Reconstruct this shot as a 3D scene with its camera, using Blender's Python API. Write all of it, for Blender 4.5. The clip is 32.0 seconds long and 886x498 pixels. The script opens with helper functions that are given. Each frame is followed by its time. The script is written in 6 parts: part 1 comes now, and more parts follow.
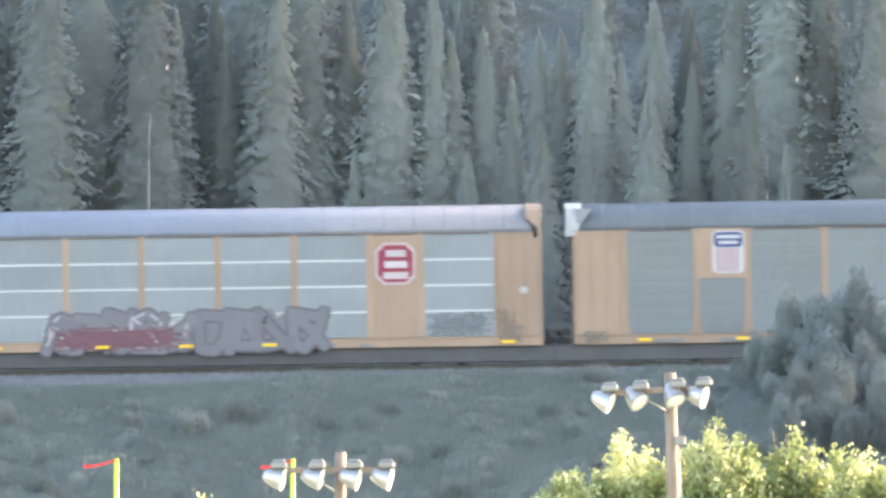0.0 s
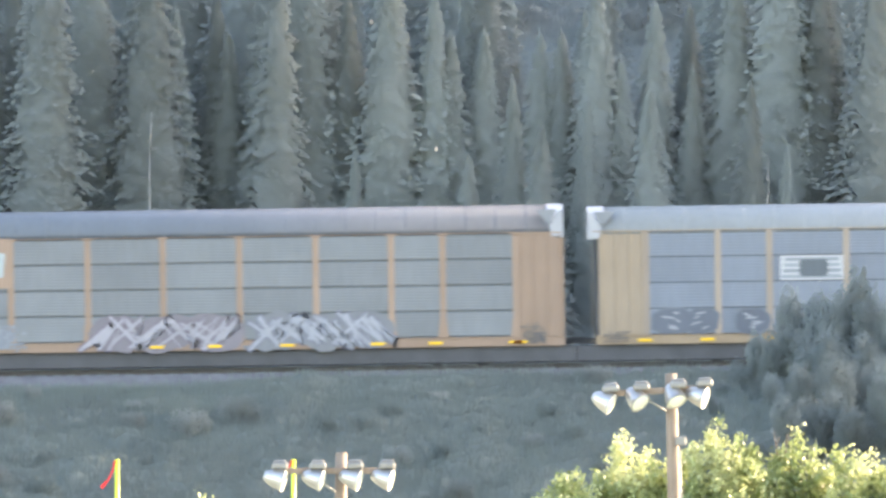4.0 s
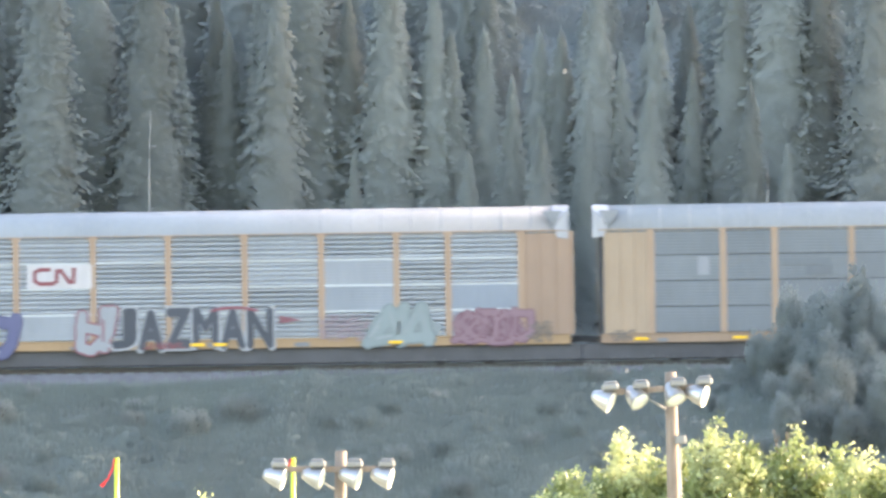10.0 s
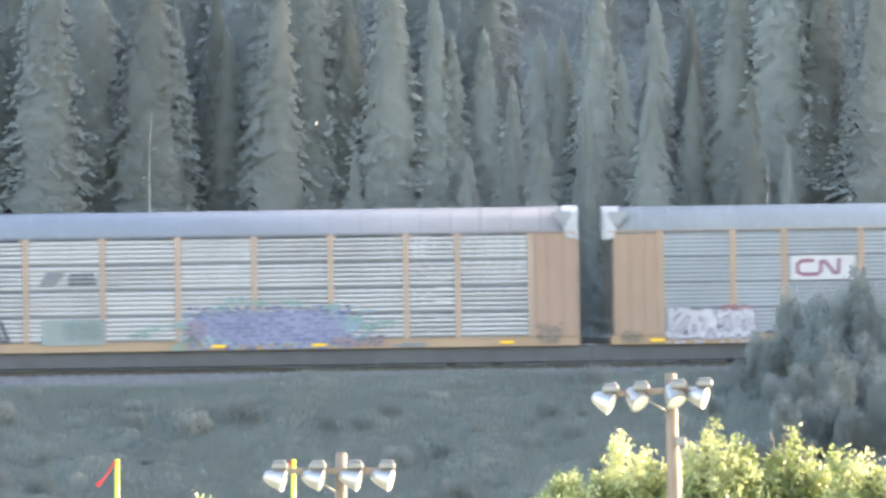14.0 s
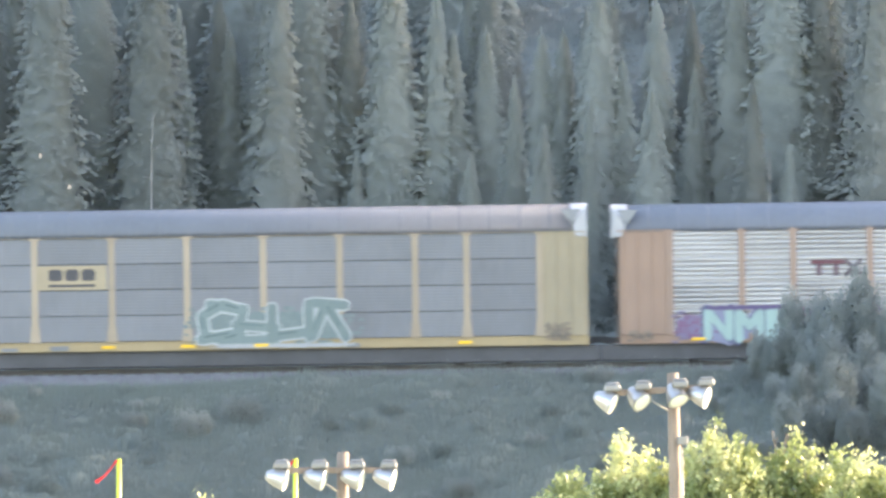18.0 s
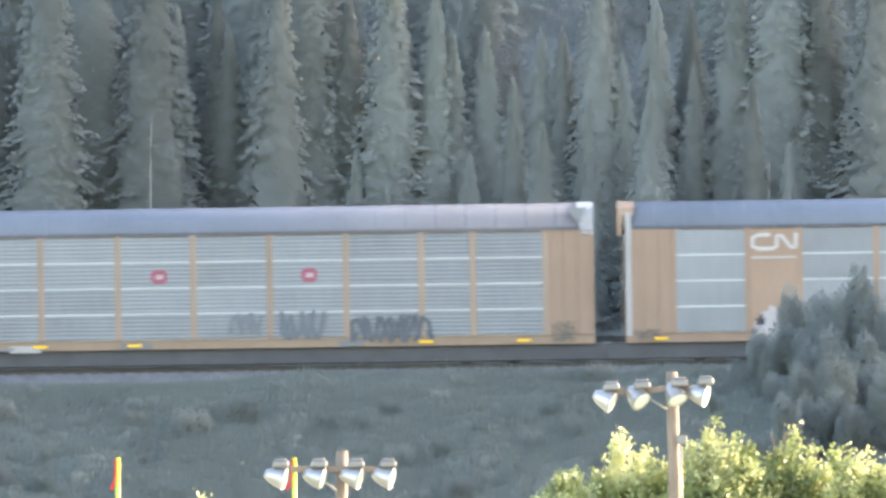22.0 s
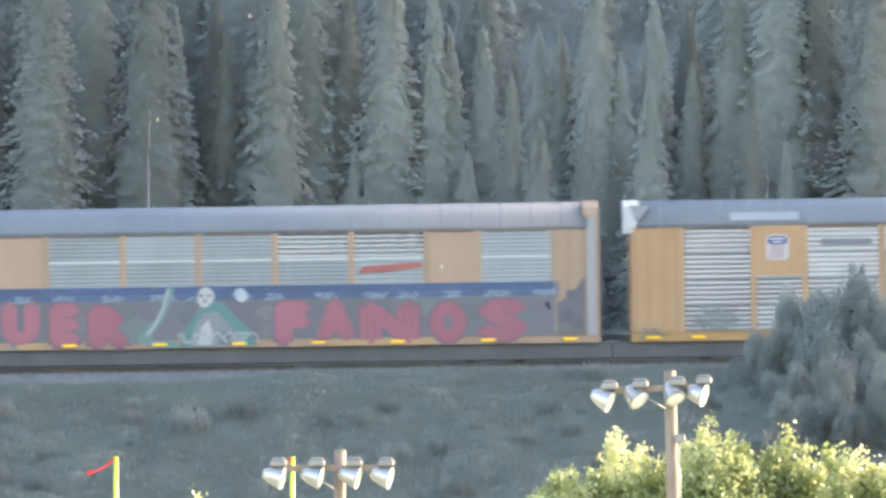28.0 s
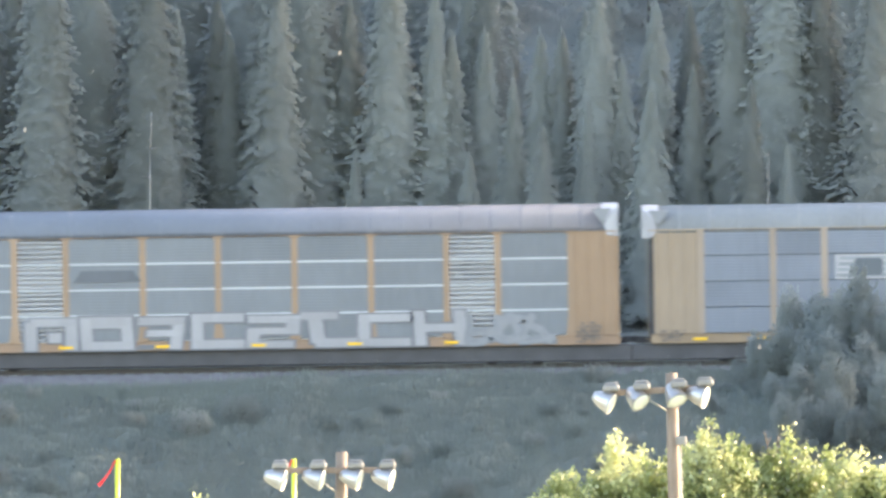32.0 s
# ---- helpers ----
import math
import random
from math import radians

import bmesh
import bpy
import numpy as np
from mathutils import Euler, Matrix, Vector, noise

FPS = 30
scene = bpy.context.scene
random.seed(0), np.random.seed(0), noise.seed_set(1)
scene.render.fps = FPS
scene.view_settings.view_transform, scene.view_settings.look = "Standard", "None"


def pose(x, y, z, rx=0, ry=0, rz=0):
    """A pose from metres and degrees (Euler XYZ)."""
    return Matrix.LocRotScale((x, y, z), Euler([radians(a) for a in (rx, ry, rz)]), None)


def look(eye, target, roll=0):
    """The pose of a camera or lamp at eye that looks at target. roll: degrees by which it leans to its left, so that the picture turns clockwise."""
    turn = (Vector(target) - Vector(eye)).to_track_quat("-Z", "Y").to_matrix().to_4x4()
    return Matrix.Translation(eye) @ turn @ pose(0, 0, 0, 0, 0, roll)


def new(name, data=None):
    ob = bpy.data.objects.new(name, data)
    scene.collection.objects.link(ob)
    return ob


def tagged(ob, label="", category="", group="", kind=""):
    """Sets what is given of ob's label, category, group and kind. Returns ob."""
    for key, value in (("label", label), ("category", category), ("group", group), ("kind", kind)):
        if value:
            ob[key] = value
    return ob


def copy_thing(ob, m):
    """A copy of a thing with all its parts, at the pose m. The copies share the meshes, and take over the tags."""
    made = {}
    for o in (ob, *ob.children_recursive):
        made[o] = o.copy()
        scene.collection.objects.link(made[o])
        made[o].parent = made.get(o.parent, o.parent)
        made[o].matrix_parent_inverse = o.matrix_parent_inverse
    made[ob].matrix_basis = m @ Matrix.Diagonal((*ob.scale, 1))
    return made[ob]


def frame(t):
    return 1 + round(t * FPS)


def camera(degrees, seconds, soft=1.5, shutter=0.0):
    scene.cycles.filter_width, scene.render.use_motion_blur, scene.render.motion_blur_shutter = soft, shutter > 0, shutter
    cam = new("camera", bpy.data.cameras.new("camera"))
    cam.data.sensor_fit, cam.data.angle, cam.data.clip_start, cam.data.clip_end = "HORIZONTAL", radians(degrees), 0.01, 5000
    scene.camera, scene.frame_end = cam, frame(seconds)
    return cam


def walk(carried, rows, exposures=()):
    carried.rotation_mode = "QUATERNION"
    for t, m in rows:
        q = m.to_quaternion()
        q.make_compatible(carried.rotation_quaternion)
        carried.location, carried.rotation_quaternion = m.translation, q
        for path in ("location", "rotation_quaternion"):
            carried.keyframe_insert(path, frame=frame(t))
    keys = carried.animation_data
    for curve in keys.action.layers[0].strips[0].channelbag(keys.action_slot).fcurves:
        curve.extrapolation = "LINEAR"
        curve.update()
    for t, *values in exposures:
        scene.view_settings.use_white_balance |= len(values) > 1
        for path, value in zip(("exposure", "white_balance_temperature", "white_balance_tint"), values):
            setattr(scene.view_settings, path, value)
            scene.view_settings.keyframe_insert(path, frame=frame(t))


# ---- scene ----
EYE = Vector((0.0, 0.0, 12.0))
cam = camera(3.196, 32.0, soft=2.9, shutter=0.35)
# seconds, sideways and upward sway of the view, in pixels (0.0213 m at the track)
walk(cam, [(t, look(EYE, (-dx * 0.0213, 600.0, 12.0 + dy * 0.0213))) for t, dx, dy in [
    (0, -1.8, 0.6), (0.5, -2.2, -1.4), (1, -1.0, 0.3), (1.5, -0.3, 0.3), (2, 1.2, 2.7), (2.5, -1.0, 2.1), (3, -0.3, 2.9), (3.5, -0.4, 1.8), (4, -0.4, 1.5), (4.5, -0.2, 0.7), (6.5, -0.6, -0.4), (7, 0.3, -0.7), (7.5, -0.6, 1.1), (8, 0.8, 1.2), (8.5, -0.5, -1.2), (9, 1.3, -0.2), (9.5, -0.3, 1.4), (10, -1.1, -1.3), (10.5, -0.5, -0.5), (11, -1.2, 1.4), (11.5, 0.8, 0.6), (12, 1.6, 0.4), (12.5, 0.6, -0.2), (13, -1.0, 1.8), (13.5, -1.2, -1.4), (14, -0.5, 1.8), (14.5, -0.8, 1.7), (15, -0.6, 0.5), (15.5, 0.2, 1.9), (17.5, -0.3, -1.2), (18, 2.7, 0.8), (18.5, 0.8, 0.9), (19, 2.5, 0.5), (19.5, -1.1, -1.9), (20, 0.1, -1.2), (20.5, 1.4, -1.5), (21, 0.1, -3.1), (21.5, 0.6, -1.5), (22, 1.2, -1.2), (22.5, 0.3, 2.2), (23, -0.2, -0.8), (23.5, -0.6, -4.0), (24, 0.5, -2.1), (24.5, 0.6, -0.2), (25, 0.3, -3.4), (25.5, 0.9, -0.5), (27.5, -0.0, 0.3), (28, -2.3, -2.8), (28.5, 0.8, -1.0), (29, 0.3, -1.0), (29.5, -0.4, -0.9), (30, 0.3, 0.4), (30.5, -0.2, 2.6), (31, -0.9, 1.1), (31.5, 1.7, -0.4), (32, 0.3, 0.7)]], exposures=[(0, 3.24, 7790, 16), (19.5, 3.24, 7790, 16), (20, 3.13, 7790, 16), (25, 3.10, 7790, 16), (32, 3.08, 7790, 16)])

# ---- world, sun, exposure ----
SUN_EL, SUN_AZ = 18.0, 62.0        # degrees; the azimuth turns from +y towards +x
SKY, SUN = 0.15, 3.0
world = bpy.data.worlds.new("world")
scene.world = world
world.use_nodes = True
wn = world.node_tree.nodes
wn.clear()
sky = wn.new("ShaderNodeTexSky")
sky.sky_type, sky.sun_disc = "NISHITA", False
sky.sun_elevation, sky.sun_rotation = radians(SUN_EL), radians(SUN_AZ)
sky.air_density, sky.dust_density, sky.ozone_density = 1.0, 2.0, 1.0
wbg = wn.new("ShaderNodeBackground")
wbg.inputs["Strength"].default_value = SKY
wout = wn.new("ShaderNodeOutputWorld")
world.node_tree.links.new(sky.outputs[0], wbg.inputs[0])
world.node_tree.links.new(wbg.outputs[0], wout.inputs[0])
sun_data = bpy.data.lights.new("sun", "SUN")
sun_data.energy, sun_data.angle, sun_data.color = SUN, radians(0.6), (1.0, 0.90, 0.74)
sun_dir = Vector((math.sin(radians(SUN_AZ)) * math.cos(radians(SUN_EL)),
                  math.cos(radians(SUN_AZ)) * math.cos(radians(SUN_EL)), math.sin(radians(SUN_EL))))
sun = new("sun", sun_data)
sun.matrix_world = look(sun_dir * 400, (0, 0, 0))

# ---- materials ----
PAINT = 0.485


def swatch(r, g, b, k=PAINT):
    """A linear colour from 0..255 values picked as they look through haze, times k."""
    lin = [(c / 255 / 12.92) if c / 255 <= 0.04045 else ((c / 255 + 0.055) / 1.055) ** 2.4 for c in (r, g, b)]
    return tuple(c * k for c in lin)


def surface(name, rgb, rough=0.6, metal=0.0, var=0.15, scale=2.0, bump=0.15, streak=0.0, piece=0.06, trans=0.0, spec=0.4, mottle=None):
    """A worn surface: broad stains, fine grain, optional vertical streaks, a little change from piece to piece."""
    m = bpy.data.materials.new(name)
    m.use_nodes = True
    nt = m.node_tree
    n, l = nt.nodes, nt.links
    n.clear()
    out = n.new("ShaderNodeOutputMaterial")
    bs = n.new("ShaderNodeBsdfPrincipled")
    bs.inputs["Roughness"].default_value = rough
    bs.inputs["Metallic"].default_value = metal
    bs.inputs["Specular IOR Level"].default_value = spec
    tc = n.new("ShaderNodeTexCoord")
    info = n.new("ShaderNodeObjectInfo")
    add = n.new("ShaderNodeVectorMath")
    add.operation = "MULTIPLY_ADD"
    comb = n.new("ShaderNodeCombineXYZ")
    for i in range(3):
        l.new(info.outputs["Random"], comb.inputs[i])
    l.new(comb.outputs[0], add.inputs[0])
    add.inputs[1].default_value = (37.0, 11.0, 23.0)
    l.new(tc.outputs["Object"], add.inputs[2])
    big = n.new("ShaderNodeTexNoise")
    big.inputs["Scale"].default_value, big.inputs["Detail"].default_value = scale * 0.35, 4
    fine = n.new("ShaderNodeTexNoise")
    fine.inputs["Scale"].default_value, fine.inputs["Detail"].default_value = scale * 6, 3
    l.new(add.outputs[0], big.inputs["Vector"])
    mapn = n.new("ShaderNodeMapping")
    mapn.inputs["Scale"].default_value = (1, 1, 0.12 if streak else 1)
    l.new(add.outputs[0], mapn.inputs[0])
    l.new(mapn.outputs[0], fine.inputs["Vector"])
    # value factor = 1 + var*(big-.5) + grain*(fine-.5) + piece*(random-.5)
    def scaled(sock, f):
        a = n.new("ShaderNodeMath")
        a.operation = "MULTIPLY_ADD"
        l.new(sock, a.inputs[0])
        a.inputs[1].default_value, a.inputs[2].default_value = f, -f / 2
        return a.outputs[0]
    s1, s2, s3 = scaled(big.outputs[0], var * 2.2), scaled(fine.outputs[0], (streak or 0.5) * var * 1.6), scaled(info.outputs["Random"], piece * 2)
    tot = s1
    for s in (s2, s3):
        a = n.new("ShaderNodeMath")
        l.new(tot, a.inputs[0]), l.new(s, a.inputs[1])
        tot = a.outputs[0]
    a = n.new("ShaderNodeMath")
    l.new(tot, a.inputs[0])
    a.inputs[1].default_value = 1.0
    mul = n.new("ShaderNodeVectorMath")
    mul.operation = "SCALE"
    if mottle:
        mix = n.new("ShaderNodeMix")
        mix.data_type = "RGBA"
        mix.inputs["A"].default_value, mix.inputs["B"].default_value = (*rgb, 1), (*mottle, 1)
        ramp = n.new("ShaderNodeMapRange")
        ramp.inputs[1].default_value, ramp.inputs[2].default_value = 0.42, 0.62
        l.new(big.outputs[0], ramp.inputs[0])
        l.new(ramp.outputs[0], mix.inputs["Factor"])
        l.new(mix.outputs["Result"], mul.inputs[0])
    else:
        mul.inputs[0].default_value = rgb
    l.new(a.outputs[0], mul.inputs["Scale"])
    l.new(mul.outputs[0], bs.inputs["Base Color"])
    if bump:
        b = n.new("ShaderNodeBump")
        b.inputs["Strength"].default_value, b.inputs["Distance"].default_value = bump, 0.02
        l.new(fine.outputs[0], b.inputs["Height"])
        l.new(b.outputs[0], bs.inputs["Normal"])
    if trans:
        tr = n.new("ShaderNodeBsdfTranslucent")
        l.new(mul.outputs[0], tr.inputs["Color"])
        mx = n.new("ShaderNodeMixShader")
        mx.inputs[0].default_value = trans
        l.new(bs.outputs[0], mx.inputs[1]), l.new(tr.outputs[0], mx.inputs[2])
        l.new(mx.outputs[0], out.inputs[0])
    else:
        l.new(bs.outputs[0], out.inputs[0])
    return m


MATS = {}


def paint(r, g, b, **kw):
    """Weathered vehicle paint of one colour, greyed to paint in haze, made once."""
    key = (r, g, b)
    grey = 0.3 * r + 0.6 * g + 0.1 * b
    r, g, b = (c + (grey - c) * 0.19 for c in key)       # greyed to stand in for distance haze
    r *= 1.025
    if key not in MATS:
        MATS[key] = surface("paint", swatch(r, g, b), **{**dict(rough=0.55, var=0.16, scale=1.4, streak=0.9, bump=0.08, piece=0.09), **kw})
    return MATS[key]


# soil tone lifted so dark gaps in the wood look hazy
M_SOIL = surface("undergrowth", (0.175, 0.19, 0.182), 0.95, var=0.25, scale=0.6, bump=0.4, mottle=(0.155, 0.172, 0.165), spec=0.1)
# unseen field made extra pale, to bounce sunlight onto wood and train
M_BOUNCE_FIELD = surface("pale_bounce_field", (0.32, 0.33, 0.26), 0.95, var=0.25, scale=0.4, bump=0.3, mottle=(0.27, 0.29, 0.20), spec=0.1)
M_BALLAST = surface("ballast", (0.135, 0.137, 0.148), 0.95, var=0.35, scale=6, bump=0.8, spec=0.1)
M_STEEL = surface("rail_steel", (0.14, 0.138, 0.14), 0.8, 0.2)
M_TIE = surface("tie_timber", (0.12, 0.115, 0.115), 0.9)
# also skins the filler that paints shade under the cars
M_BLACK = surface("grimy_steel_and_under_shade", (0.078, 0.079, 0.085), 0.75, var=0.3, scale=3)
M_WHEEL = surface("wheel_steel", (0.09, 0.088, 0.09), 0.6, 0.3)
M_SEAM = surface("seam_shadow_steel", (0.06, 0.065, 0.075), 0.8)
M_GALV = surface("galvanised_rail", swatch(228, 234, 238, 0.52), 0.45, 0.1)
# foliage tones here to M_GRASS lifted far above leaf colour, painting in haze
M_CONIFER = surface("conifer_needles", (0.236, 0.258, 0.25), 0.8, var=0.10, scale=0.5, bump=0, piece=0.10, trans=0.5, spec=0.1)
# the same needles made paler, haze put into the colour
M_CONIFER_HAZED = surface("haze_pale_needles", (0.298, 0.328, 0.315), 0.8, var=0.10, scale=0.5, bump=0, piece=0.10, trans=0.5, spec=0.1)
M_BARK = surface("bark", (0.17, 0.168, 0.16), 0.95, var=0.3, scale=4, bump=0.6, streak=1)
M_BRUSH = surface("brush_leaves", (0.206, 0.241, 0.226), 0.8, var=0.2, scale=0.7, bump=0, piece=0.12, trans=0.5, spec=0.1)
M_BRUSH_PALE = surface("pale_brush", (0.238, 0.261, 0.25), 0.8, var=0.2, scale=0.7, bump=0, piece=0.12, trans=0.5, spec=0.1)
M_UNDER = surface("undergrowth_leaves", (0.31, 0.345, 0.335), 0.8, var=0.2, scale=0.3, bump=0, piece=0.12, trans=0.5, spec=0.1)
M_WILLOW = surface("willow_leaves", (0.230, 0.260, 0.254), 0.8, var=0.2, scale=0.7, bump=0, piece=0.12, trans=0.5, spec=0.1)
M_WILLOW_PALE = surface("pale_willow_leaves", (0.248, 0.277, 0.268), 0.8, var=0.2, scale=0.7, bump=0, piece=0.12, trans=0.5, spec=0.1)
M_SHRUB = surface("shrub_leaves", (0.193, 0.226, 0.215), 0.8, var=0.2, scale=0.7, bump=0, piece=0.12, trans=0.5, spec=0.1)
M_GRASS = surface("hazed_grass", (0.211, 0.232, 0.213), 0.9, var=0.25, scale=0.3, bump=0, trans=0.4, spec=0.1, mottle=(0.160, 0.190, 0.168))
M_LEAF = surface("poplar_leaf", (0.25, 0.305, 0.12), 0.42, var=0.6, scale=2.5, bump=0, trans=0.34, spec=0.6, mottle=(0.42, 0.437, 0.23))
M_POLE = surface("weathered_timber", (0.205, 0.16, 0.128), 0.85, var=0.3, scale=3, streak=1.2, bump=0.4)
M_LAMP_BODY = surface("grey_housing", (0.215, 0.212, 0.205), 0.45, 0.2, var=0.12)
M_REFLECTOR = surface("spun_aluminium", (0.36, 0.36, 0.365), 0.36, 0.75, var=0.08, bump=0.03)
M_LENS = surface("frosted_glass", (0.52, 0.56, 0.51), 0.25, var=0.05, bump=0, spec=0.8)
M_GOAL = surface("goalpost_yellow", (0.50, 0.56, 0.05), 0.4, var=0.08, bump=0.05)
M_RIBBON = surface("red_ribbon", (0.75, 0.06, 0.06), 0.6, var=0.15, scale=8, trans=0.35)


# ---- mesh helpers ----
def part(name, bm, material, parent, label=""):
    """Links a bmesh as one mesh object under a thing or a part."""
    me = bpy.data.meshes.new(name)
    bm.to_mesh(me)
    bm.free()
    return piece(name, me, material, parent, label)


def piece(name, me, material, parent, label="", at=None):
    if material and not me.materials:
        me.materials.append(material)
    ob = new(name, me)
    ob.parent = parent
    if at:
        ob.location = at
    if label:
        ob["label"] = label
    return ob


def box(bm, x0, x1, y0, y1, z0, z1, bevel=0.0):
    r = bmesh.ops.create_cube(bm, size=1.0)
    bmesh.ops.scale(bm, vec=(x1 - x0, y1 - y0, z1 - z0), verts=r["verts"])
    bmesh.ops.translate(bm, vec=((x0 + x1) / 2, (y0 + y1) / 2, (z0 + z1) / 2), verts=r["verts"])
    if bevel:
        es = list({e for v in r["verts"] for e in v.link_edges})
        bmesh.ops.bevel(bm, geom=es, offset=bevel, segments=1, affect="EDGES")
    return bm


def tube(bm, a, b, ra, rb=None, seg=10, caps=True):
    a, b = Vector(a), Vector(b)
    rb = ra if rb is None else rb
    q = (b - a).to_track_quat("Z", "Y")
    rings = []
    for p, r in ((a, ra), (b, rb)):
        rings.append([bm.verts.new(p + q @ Vector((r * math.cos(i * math.tau / seg), r * math.sin(i * math.tau / seg), 0))) for i in range(seg)])
    for i in range(seg):
        f = bm.faces.new((rings[0][i], rings[0][(i + 1) % seg], rings[1][(i + 1) % seg], rings[1][i]))
        f.smooth = True
    if caps:
        bm.faces.new(rings[0][::-1]), bm.faces.new(rings[1])
    return bm


def lathe(bm, profile, seg=20, m=None):
    """Turns (radius, height) pairs about z; m places the result."""
    m = m or Matrix()
    rings = [[bm.verts.new(m @ Vector((r * math.cos(i * math.tau / seg), r * math.sin(i * math.tau / seg), h))) for i in range(seg)] for r, h in profile]
    for p, q in zip(rings, rings[1:]):
        for i in range(seg):
            f = bm.faces.new((p[i], p[(i + 1) % seg], q[(i + 1) % seg], q[i]))
            f.smooth = True
    return bm


def extrude_x(bm, profile, x0, x1):
    """A closed (y, z) profile drawn out along x with end caps."""
    a = [bm.verts.new((x0, y, z)) for y, z in profile]
    b = [bm.verts.new((x1, y, z)) for y, z in profile]
    k = len(profile)
    for i in range(k):
        bm.faces.new((a[i], a[(i + 1) % k], b[(i + 1) % k], b[i]))
    bm.faces.new(a[::-1]), bm.faces.new(b)
    return bm


def mesh_np(name, verts, faces):
    me = bpy.data.meshes.new(name)
    me.from_pydata([tuple(v) for v in verts], [], [tuple(f) for f in faces])
    return me


def soft_normals(me, normals):
    """Evens out shading on foliage: vertex normals are overridden, faces wind to match."""
    co = np.empty(len(me.vertices) * 3)
    me.vertices.foreach_get("co", co)
    co = co.reshape(-1, 3)
    tri = np.empty(len(me.polygons) * 3, dtype=np.int32)
    me.loops.foreach_get("vertex_index", tri)
    tri = tri.reshape(-1, 3)
    N = np.asarray(normals, dtype=float)
    N /= np.linalg.norm(N, axis=1)[:, None] + 1e-9
    fn = np.cross(co[tri[:, 1]] - co[tri[:, 0]], co[tri[:, 2]] - co[tri[:, 0]])
    bad = (fn * N[tri].mean(1)).sum(1) < 0
    tri[bad] = tri[bad][:, ::-1]
    me.loops.foreach_set("vertex_index", tri.ravel())
    me.polygons.foreach_set("use_smooth", np.ones(len(tri), dtype=bool))
    me.update()
    me.normals_split_custom_set_from_vertices(N.tolist())
    return me


# ---- ground ----
GRADE = 0.0145
TRACK_Y, RAIL_Z = 600.0, 7.65
FIELD = -0.8


def rail_z(x):
    return RAIL_Z + GRADE * max(-900.0, min(900.0, x))


def smooth(a, b, t):
    t = min(1.0, max(0.0, (t - a) / (b - a)))
    return t * t * (3 - 2 * t)


def ground_z(x, y):
    bench = rail_z(x) - 0.72
    if y < 545:
        rise = 11.1 * (1 - smooth(18, 75, math.hypot(x * 0.5, y)))
        return FIELD + rise
    if y < 594:
        t = (y - 545) / 49
        z = FIELD + (bench - FIELD) * (0.25 * t + 0.75 * smooth(0, 1, t))
    elif y < 609:
        z = bench
    elif y < 660:
        z = bench + 0.47 * (y - 609)
    else:
        # out-of-view ridge, added to keep the sun off train and wood
        z = bench + 24 + min(0.84 * (y - 660), 330 + 0.03 * (y - 660))
    return z + 0.25 * noise.noise((x * 0.11, y * 0.11, 0)) * (0 if 594 <= y <= 609 else 1)


def build_ground():
    xs = sorted({*range(-3000, -300, 150), *range(-300, -40, 20), *[i * 1.5 for i in range(-27, 28)], *range(42, 300, 20), *range(300, 3001, 150)})
    ys = sorted({*range(-1500, 0, 150), *range(0, 120, 8), *range(120, 540, 30), *[540 + i * 1.5 for i in range(0, 80)], *range(660, 1110, 15), *range(1110, 4200, 150)})
    verts = [(x, y, ground_z(x, y)) for y in ys for x in xs]
    w = len(xs)
    faces = [(j * w + i, j * w + i + 1, (j + 1) * w + i + 1, (j + 1) * w + i) for j in range(len(ys) - 1) for i in range(w - 1)]
    me = mesh_np("ground", verts, faces)
    for p in me.polygons:
        p.use_smooth = True
    me.materials.append(M_SOIL)
    me.materials.append(M_BOUNCE_FIELD)
    # the out-of-view field takes the pale bounce tone
    for p in me.polygons:
        p.material_index = 1 if 60 < p.center.y < 546 else 0
    tagged(new("ground", me), "brushy valley floor, wooded hillside and an added unseen sun-blocking ridge", "ground", kind="structure")


build_ground()


def build_track():
    bm = bmesh.new()
    L = 900
    prof = [(597.2, -0.85), (598.3, -0.2), (601.7, -0.2), (602.8, -0.85)]
    va = [bm.verts.new((-L, y, rail_z(-L) + z)) for y, z in prof]
    vb = [bm.verts.new((L, y, rail_z(L) + z)) for y, z in prof]
    for i in range(3):
        bm.faces.new((va[i], vb[i], vb[i + 1], va[i + 1]))
    bm.faces.new(va), bm.faces.new(vb[::-1])
    bed = tagged(new("track"), "ballasted single railway track on the hillside bench", "railway track", kind="structure")
    part("ballast_bed", bm, M_BALLAST, bed)
    for y in (599.25, 600.75):
        bm = bmesh.new()
        for z0, z1, h in ((-0.17, -0.15, 0.075), (-0.15, -0.05, 0.012), (-0.05, 0.0, 0.036)):
            va = [bm.verts.new((-L, y + a, rail_z(-L) + z)) for a, z in ((-h, z0), (h, z0), (h, z1), (-h, z1))]
            vb = [bm.verts.new((L, y + a, rail_z(L) + z)) for a, z in ((-h, z0), (h, z0), (h, z1), (-h, z1))]
            for i in range(4):
                bm.faces.new((va[i], vb[i], vb[(i + 1) % 4], va[(i + 1) % 4]))
        part("rail", bm, M_STEEL, bed)
    bm = bmesh.new()
    box(bm, -0.11, 0.11, 598.7, 601.3, -0.28, -0.172, 0.01)
    tie = bpy.data.meshes.new("tie")
    bm.to_mesh(tie)
    bm.free()
    for i in range(-60, 61):
        x = i * 0.55
        piece("tie", tie, M_TIE, bed, at=(x, 0, rail_z(x)))


build_track()

# ---- autorack cars ----
HALF = 13.85          # half of the roof's length
PITCH = 28.60
PX = 1 / 46.85        # one view pixel at the train, in metres; car layouts are read in it
